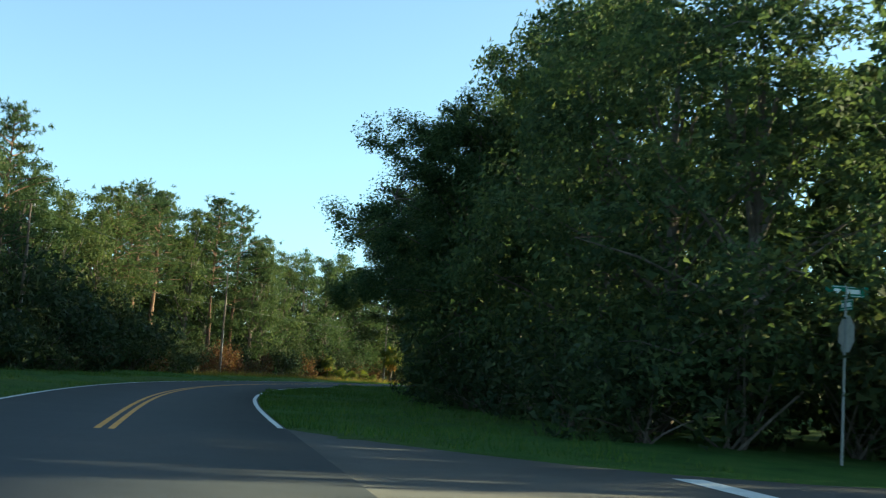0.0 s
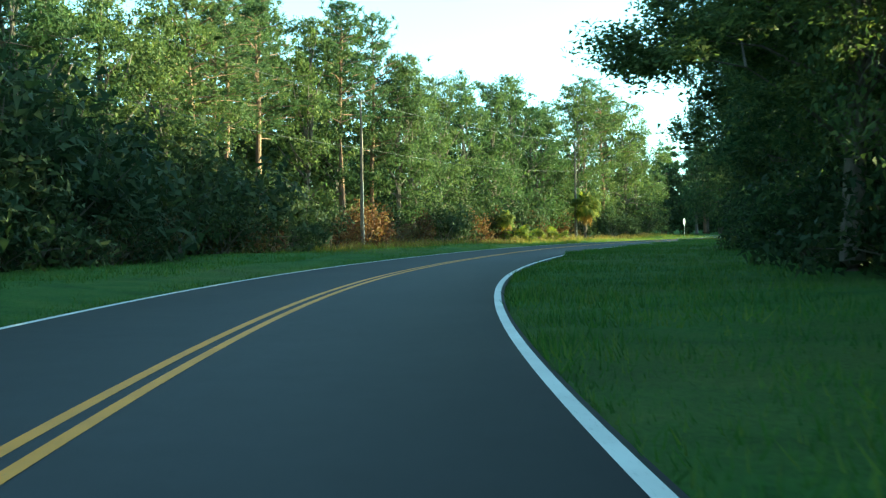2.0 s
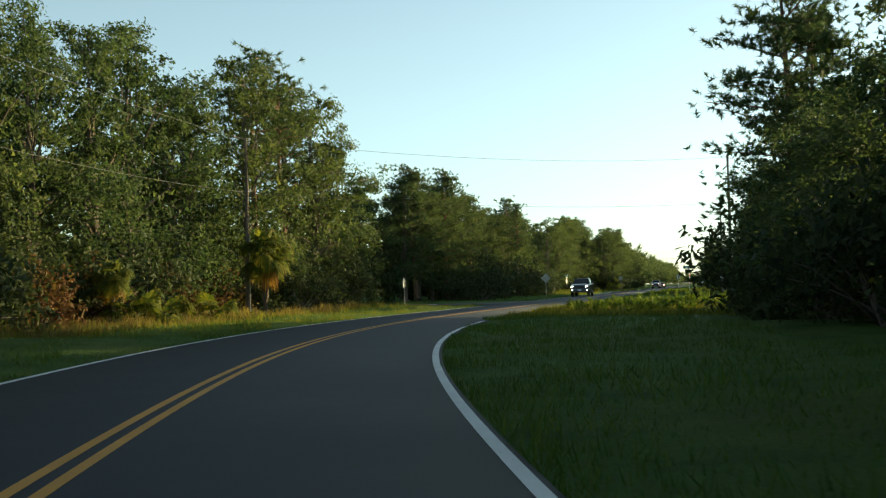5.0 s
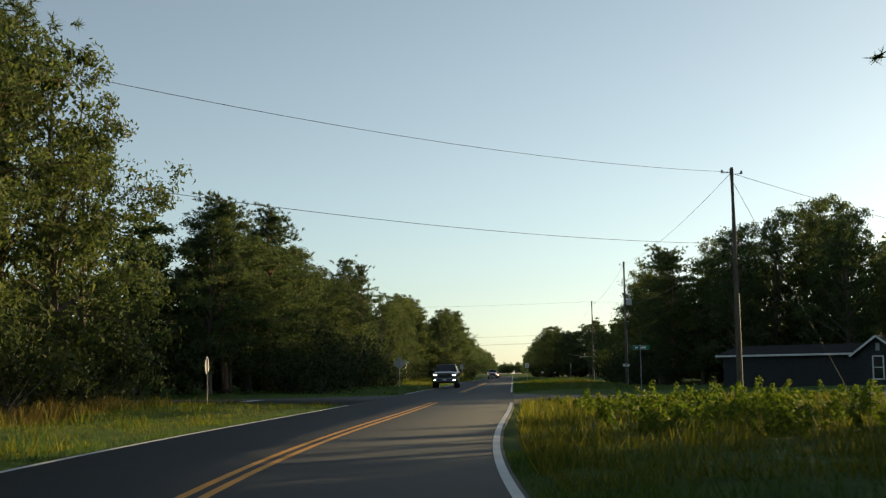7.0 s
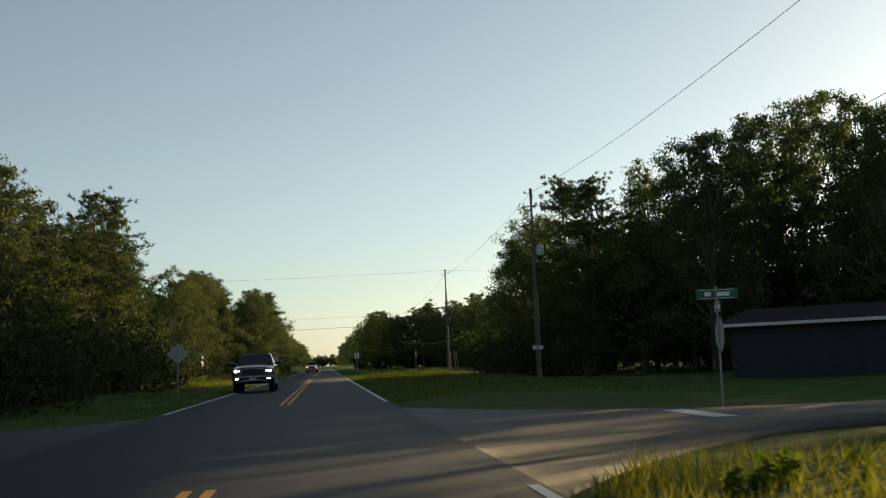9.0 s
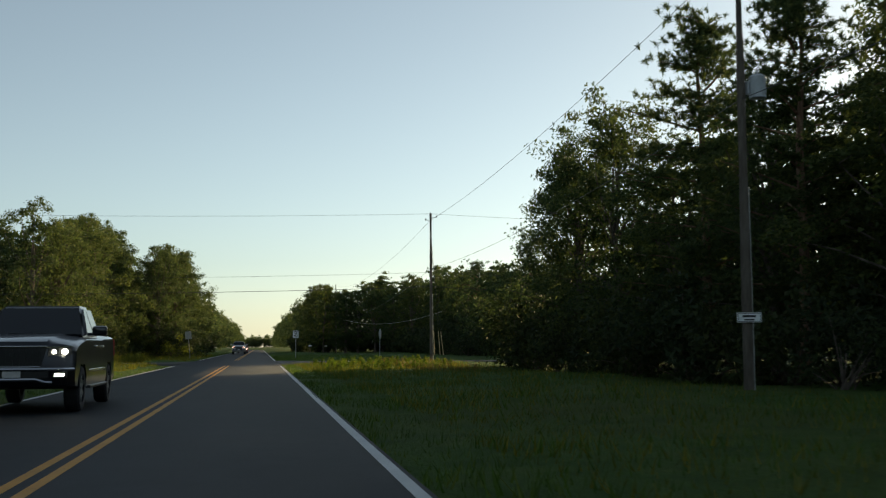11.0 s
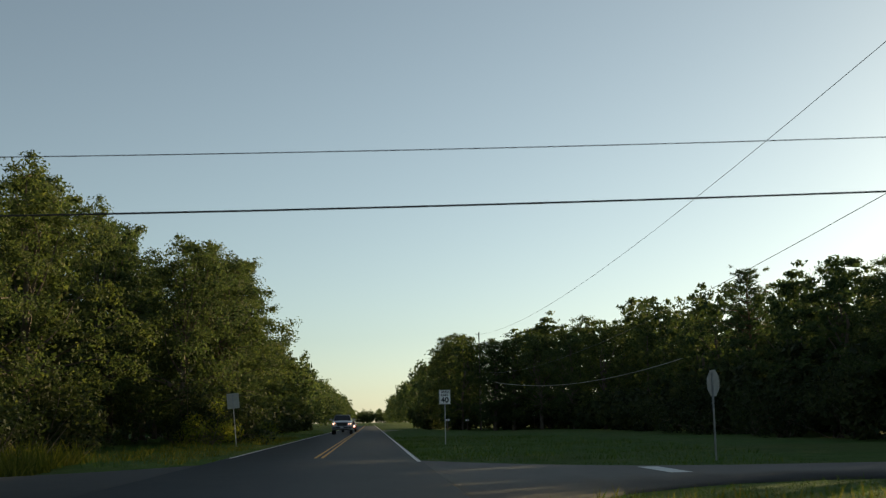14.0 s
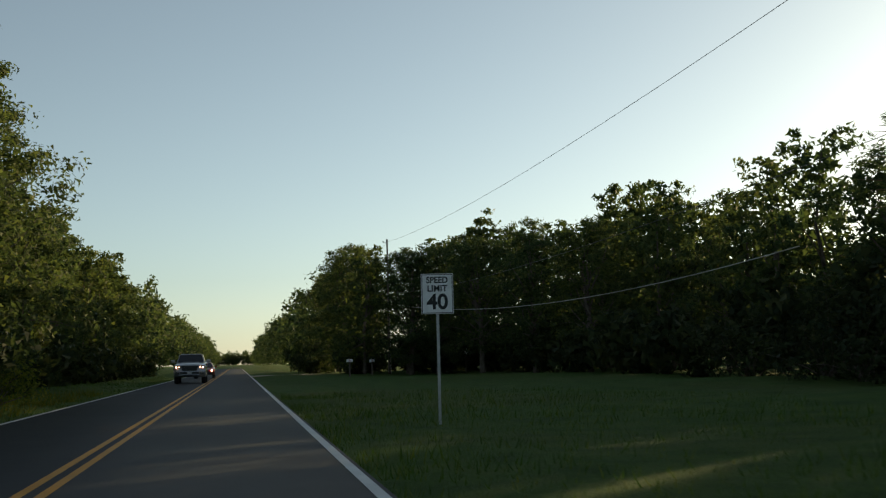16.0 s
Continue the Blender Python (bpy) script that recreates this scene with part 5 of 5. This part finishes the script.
def side_profile(bm, profile, half, nose=0.26, bulge=0.035):
    """A body from a side outline (y forward, z up), drawn across the width: corners rounded in plan, shoulders rolled, a raised hood."""
    rings = []
    front = max(y for y, _ in profile)
    tail = min(y for y, _ in profile)
    for u in (-1.0, -0.985, -0.93, -0.82, -0.62, -0.56, 0.0, 0.56, 0.62, 0.82, 0.93, 0.985, 1.0):
        ring = []
        for y, z in profile:
            k = abs(u)
            if y > front - 0.5:
                y -= nose * k ** 5
            elif y < tail + 0.3:
                y += 0.10 * k ** 8
            if z > 0.9:
                z -= 0.09 * k ** 9
                if k < 0.6 and y > 0.8:
                    z += bulge
            w = half * (u if 0.6 < z < 1.2 else u * (0.985 - 0.02 * (z >= 1.2)))
            ring.append(bm.verts.new((w, y, z)))
        rings.append(ring)
    for a, b in zip(rings, rings[1:]):
        for i in range(len(profile)):
            j = (i + 1) % len(profile)
            bm.faces.new((a[i], a[j], b[j], b[i]))
    bm.faces.new(rings[0])
    bm.faces.new(rings[-1])
    return bm


def softened(ob, angle=0.55):
    """Smooth shading that keeps the real creases."""
    ob.data.polygons.foreach_set("use_smooth", [True] * len(ob.data.polygons))
    ob.data.set_sharp_from_angle(angle=angle)
    return ob


def arch(y, r, n=7):
    return [(y + r * math.cos(math.pi * i / (n - 1)), 0.42 + r * math.sin(math.pi * i / (n - 1))) for i in range(n)]


def quad(bm, pts, t=0.012):
    """A thin panel with the four corners."""
    vs = [bm.verts.new(p) for p in pts]
    f = bm.faces.new(vs)
    f.normal_update()
    n = f.normal.copy()
    e = bmesh.ops.extrude_face_region(bm, geom=[f])
    bmesh.ops.translate(bm, vec=n * t, verts=[v for v in e["geom"] if isinstance(v, bmesh.types.BMVert)])
    return bm


def wheel(thing, x, y, r=0.41, w=0.27):
    sgn = 1 if x > 0 else -1
    bm = bmesh.new()
    prof = [(r * 0.62, -w / 2), (r * 0.93, -w / 2), (r, -w * 0.36), (r, w * 0.36), (r * 0.93, w / 2), (r * 0.62, w / 2)]
    seg = 24
    rings = [[bm.verts.new((h, math.cos(2 * math.pi * i / seg) * q, math.sin(2 * math.pi * i / seg) * q)) for q, h in prof] for i in range(seg)]
    for i in range(seg):
        a, b = rings[i], rings[(i + 1) % seg]
        for j in range(len(prof)):
            k = (j + 1) % len(prof)
            bm.faces.new((a[j], a[k], b[k], b[j]))
    tyre = part("wheel", bm, RUBBER, thing, "black rubber tyre on an alloy rim")
    tyre.location = (x, y, r)
    bm = rod(bmesh.new(), (sgn * w * 0.1, 0, 0), (sgn * w * 0.38, 0, 0), r * 0.63, r * 0.6, 20)
    for i in range(6):
        t = i * math.pi / 3
        box(bm, 0, 0, 0, 0.03, 0.07, r * 0.55, 0, pose(sgn * w * 0.4, 0, 0, math.degrees(t), 0, 0) @ Matrix.Translation((0, 0, r * 0.3)))
    part("rim", bm, RIM, tyre)


def cabin(parent, body_m, lo, hi, z0, z1):
    """The upper body: sills lo and roof hi as (half width, front, back)."""
    bm = bmesh.new()
    a = [bm.verts.new((sx * lo[0], y, z0)) for sx, y in ((-1, lo[1]), (1, lo[1]), (1, lo[2]), (-1, lo[2]))]
    b = [bm.verts.new((sx * hi[0], y, z1)) for sx, y in ((-1, hi[1]), (1, hi[1]), (1, hi[2]), (-1, hi[2]))]
    bm.faces.new(a)
    bm.faces.new(b)
    for i in range(4):
        bm.faces.new((a[i], a[(i + 1) % 4], b[(i + 1) % 4], b[i]))
    bmesh.ops.bevel(bm, geom=bm.edges[:], offset=0.07, segments=3, affect="EDGES")
    return softened(part("cab", bm, body_m, parent))


def pickup(name, p, turn, body_m, light_m, label, chrome=True):
    """A crew-cab pickup; +y is its front."""
    car = new(name)
    car.matrix_basis = pose(p.x, p.y, p.z, 0, 0, math.degrees(turn))
    W = 1.02
    prof = [(2.84, 0.48), (2.92, 0.60), (2.92, 0.80), (2.88, 0.86), (2.86, 1.14), (2.80, 1.22), (2.62, 1.27), (1.25, 1.37), (0.9, 1.38), (-0.95, 1.38), (-1.15, 1.40), (-2.86, 1.42), (-2.92, 1.36), (-2.9, 0.55)]
    low = [(-2.5, 0.45), *reversed(arch(-1.85, 0.5)), *reversed(arch(1.85, 0.5)), (2.5, 0.45)]
    softened(part("body", side_profile(bmesh.new(), prof + low, W), body_m, car))
    cab = cabin(car, body_m, (0.95, 1.02, -1.0), (0.75, 0.18, -0.82), 1.33, 1.96)
    part("windscreen", quad(bmesh.new(), [(-0.85, 0.99, 1.40), (0.85, 0.99, 1.40), (0.70, 0.285, 1.91), (-0.70, 0.285, 1.91)]), AUTO_GLASS, cab, "dark glass windscreen")
    part("rear_window", quad(bmesh.new(), [(0.8, -0.985, 1.45), (-0.8, -0.985, 1.45), (-0.68, -0.86, 1.88), (0.68, -0.86, 1.88)]), AUTO_GLASS, cab)
    bm = rod(bmesh.new(), (0, -0.5, 1.94), (0, -0.56, 2.0), 0.03, 0.012, 8)
    part("antenna", bm, DARK_TRIM, cab)
    trim = CHROME if chrome else DARK_TRIM
    for sgn in (-1, 1):
        for y0, y1, t0, t1 in ((0.80, 0.04, 0.24, 0.02), (-0.04, -0.86, -0.06, -0.74)):
            q = [(sgn * 0.938, y0, 1.42), (sgn * 0.938, y1, 1.42), (sgn * 0.775, t1, 1.89), (sgn * 0.775, t0, 1.89)]
            part("side_window", quad(bmesh.new(), q if sgn > 0 else q[::-1]), AUTO_GLASS, cab)
        bm = box(bmesh.new(), sgn * 1.17, 0.80, 1.46, 0.28, 0.15, 0.19, 0.045)
        box(bm, sgn * 1.02, 0.78, 1.40, 0.18, 0.07, 0.06, 0.015)
        mirror = softened(part("mirror", bm, body_m, car))
        part("mirror_glass", box(bmesh.new(), sgn * 1.18, 0.722, 1.46, 0.22, 0.008, 0.14), AUTO_GLASS, mirror)
        # a swept headlight with two lit lenses, and a fog lamp in the bumper
        bm = bmesh.new()
        quad(bm, [(sgn * 0.58, 2.875, 0.99), (sgn * 0.96, 2.72, 1.03), (sgn * 0.96, 2.72, 1.15), (sgn * 0.58, 2.875, 1.13)][::sgn], 0.03)
        lamp = part("headlight", bm, DARK_TRIM, car, "headlight switched on")
        for x, y, r in ((0.85, 2.795, 0.05), (0.68, 2.85, 0.034)):
            part("lens", rod(bmesh.new(), (sgn * x, y - 0.02, 1.075), (sgn * (x + 0.004), y + 0.03, 1.075), r, r, 14), light_m, lamp)
        part("lamp_trim", quad(bmesh.new(), [(sgn * 0.57, 2.88, 1.14), (sgn * 0.97, 2.72, 1.16), (sgn * 0.97, 2.72, 1.175), (sgn * 0.57, 2.88, 1.16)][::sgn], 0.035), trim, lamp)
        fog = part("fog_lamp_housing", box(bmesh.new(), sgn * 0.78, 2.86, 0.68, 0.24, 0.1, 0.11, 0.02), DARK_TRIM, car)
        part("fog_lamp", box(bmesh.new(), sgn * 0.78, 2.905, 0.68, 0.16, 0.02, 0.055, 0.008), light_m if light_m is HEADLIGHT else CHROME, fog)
        for y in (0.2, -0.72):
            part("door_handle", box(bmesh.new(), sgn * 1.025, y, 1.17, 0.03, 0.2, 0.035, 0.006), trim, car)
        part("door_moulding", box(bmesh.new(), sgn * 1.022, 0.0, 0.72, 0.02, 2.1, 0.05, 0.006), trim, car)
        part("running_board", box(bmesh.new(), sgn * 1.0, 0.0, 0.42, 0.15, 2.5, 0.05, 0.01), DARK_TRIM, car)
        part("tail_lamp", box(bmesh.new(), sgn * 0.93, -2.88, 1.14, 0.14, 0.08, 0.36, 0.02), SIGN_RED, car)
        for y in (1.85, -1.85):
            wheel(car, sgn * 0.88, y)
    # grille: a dark recess narrowing downwards, with mesh bars and a bright rim
    bm = bmesh.new()
    quad(bm, [(-0.46, 2.90, 0.83), (0.46, 2.90, 0.83), (0.56, 2.885, 1.15), (-0.56, 2.885, 1.15)], 0.02)
    grille = part("grille", bm, DARK_TRIM, car, "dark mesh grille")
    bm = bmesh.new()
    for z in (0.89, 0.95, 1.01, 1.07):
        box(bm, 0, 2.91, z, 0.98, 0.02, 0.014)
    for i in range(9):
        box(bm, -0.44 + i * 0.11, 2.91, 0.985, 0.012, 0.018, 0.28)
    part("grille_mesh", bm, DARK_TRIM, grille)
    part("badge", rod(bmesh.new(), (0, 2.91, 1.04), (0, 2.93, 1.04), 0.05, 0.04, 12), DARK_TRIM, grille)
    bm = box(bmesh.new(), 0, 2.90, 1.165, 1.16, 0.05, 0.032, 0.01)
    box(bm, 0, 2.92, 0.82, 0.94, 0.05, 0.022, 0.008)
    part("grille_surround", bm, trim, grille)
    bm = bmesh.new()
    for z, w, t in ((0.775, 0.99, 0.03), (0.60, 0.66, 0.03)):
        pts = [Vector((x * w, 2.955 - 0.27 * abs(x * w) ** 5, z - 0.05 * (abs(x) > 0.8) * (z < 0.7))) for x in (-1, -0.85, -0.6, 0, 0.6, 0.85, 1)]
        tube(bm, pts, [t] * 7, 6)
    bumper = part("bumper", bm, trim, car, "bumper with bright upper and lower bars")
    part("air_intake", box(bmesh.new(), 0, 2.925, 0.685, 1.2, 0.03, 0.12, 0.01), DARK_TRIM, bumper)
    part("licence_plate", box(bmesh.new(), 0, 2.95, 0.70, 0.3, 0.012, 0.12), PLATE, bumper)
    for x in (-0.22, 0.22):
        part("wiper", rod(bmesh.new(), (x - 0.28, 1.03, 1.40), (x + 0.25, 0.98, 1.425), 0.011, 0.008, 5), DARK_TRIM, cab)
    return tagged(car, label, "pickup truck")


def sedan(name, p, turn, body_m, light_m, label):
    car = new(name)
    car.matrix_basis = pose(p.x, p.y, p.z, 0, 0, math.degrees(turn))
    prof = [(2.25, 0.45), (2.3, 0.62), (2.2, 0.80), (1.1, 0.97), (-1.6, 1.0), (-2.25, 0.95), (-2.3, 0.5)]
    low = [(-1.9, 0.34), *((y, z - 0.09) for y, z in reversed(arch(-1.35, 0.37))), *((y, z - 0.09) for y, z in reversed(arch(1.4, 0.37))), (1.95, 0.34)]
    softened(part("body", side_profile(bmesh.new(), prof + low, 0.9, 0.3, 0.0), body_m, car))
    cab = cabin(car, body_m, (0.82, 1.05, -1.75), (0.58, 0.15, -0.95), 0.95, 1.43)
    part("windscreen", quad(bmesh.new(), [(-0.74, 1.0, 1.0), (0.74, 1.0, 1.0), (0.56, 0.24, 1.39), (-0.56, 0.24, 1.39)]), AUTO_GLASS, cab)
    for sgn in (-1, 1):
        q = [(sgn * 0.80, 0.75, 1.02), (sgn * 0.80, -1.3, 1.02), (sgn * 0.60, -0.8, 1.38), (sgn * 0.60, 0.1, 1.38)]
        part("side_window", quad(bmesh.new(), q if sgn > 0 else q[::-1]), AUTO_GLASS, cab)
        part("headlight", rod(bmesh.new(), (sgn * 0.66, 2.2, 0.7), (sgn * 0.66, 2.3, 0.7), 0.09, 0.08, 12), light_m, car, "headlight switched on")
        part("mirror", box(bmesh.new(), sgn * 0.98, 0.75, 1.02, 0.18, 0.1, 0.12, 0.02), body_m, car)
        for y in (1.4, -1.35):
            wheel(car, sgn * 0.78, y, 0.32, 0.21)
    part("bumper", box(bmesh.new(), 0, 2.27, 0.48, 1.5, 0.1, 0.14, 0.03), DARK_TRIM, car)
    return tagged(car, label, "car")


BLACK_PAINT, SILVER_PAINT, RED_PAINT = paint("black_car_paint", (0.012, 0.014, 0.018)), paint("silver_car_paint", (0.32, 0.33, 0.35)), paint("red_car_paint", (0.30, 0.03, 0.03), 0.2)
pickup("pickup_truck", place(214.1, -2.25), heading(217) + math.pi / 2, BLACK_PAINT, HEADLIGHT, "black crew-cab pickup truck with headlights on")
pickup("pickup_truck", place(371.0, -1.15), heading(370) + math.pi / 2, SILVER_PAINT, WARM_LIGHT, "silver-grey pickup truck with headlights on", True)
sedan("car", place(397.0, -0.95), heading(396) + math.pi / 2, RED_PAINT, WARM_LIGHT, "dark red car with headlights on")
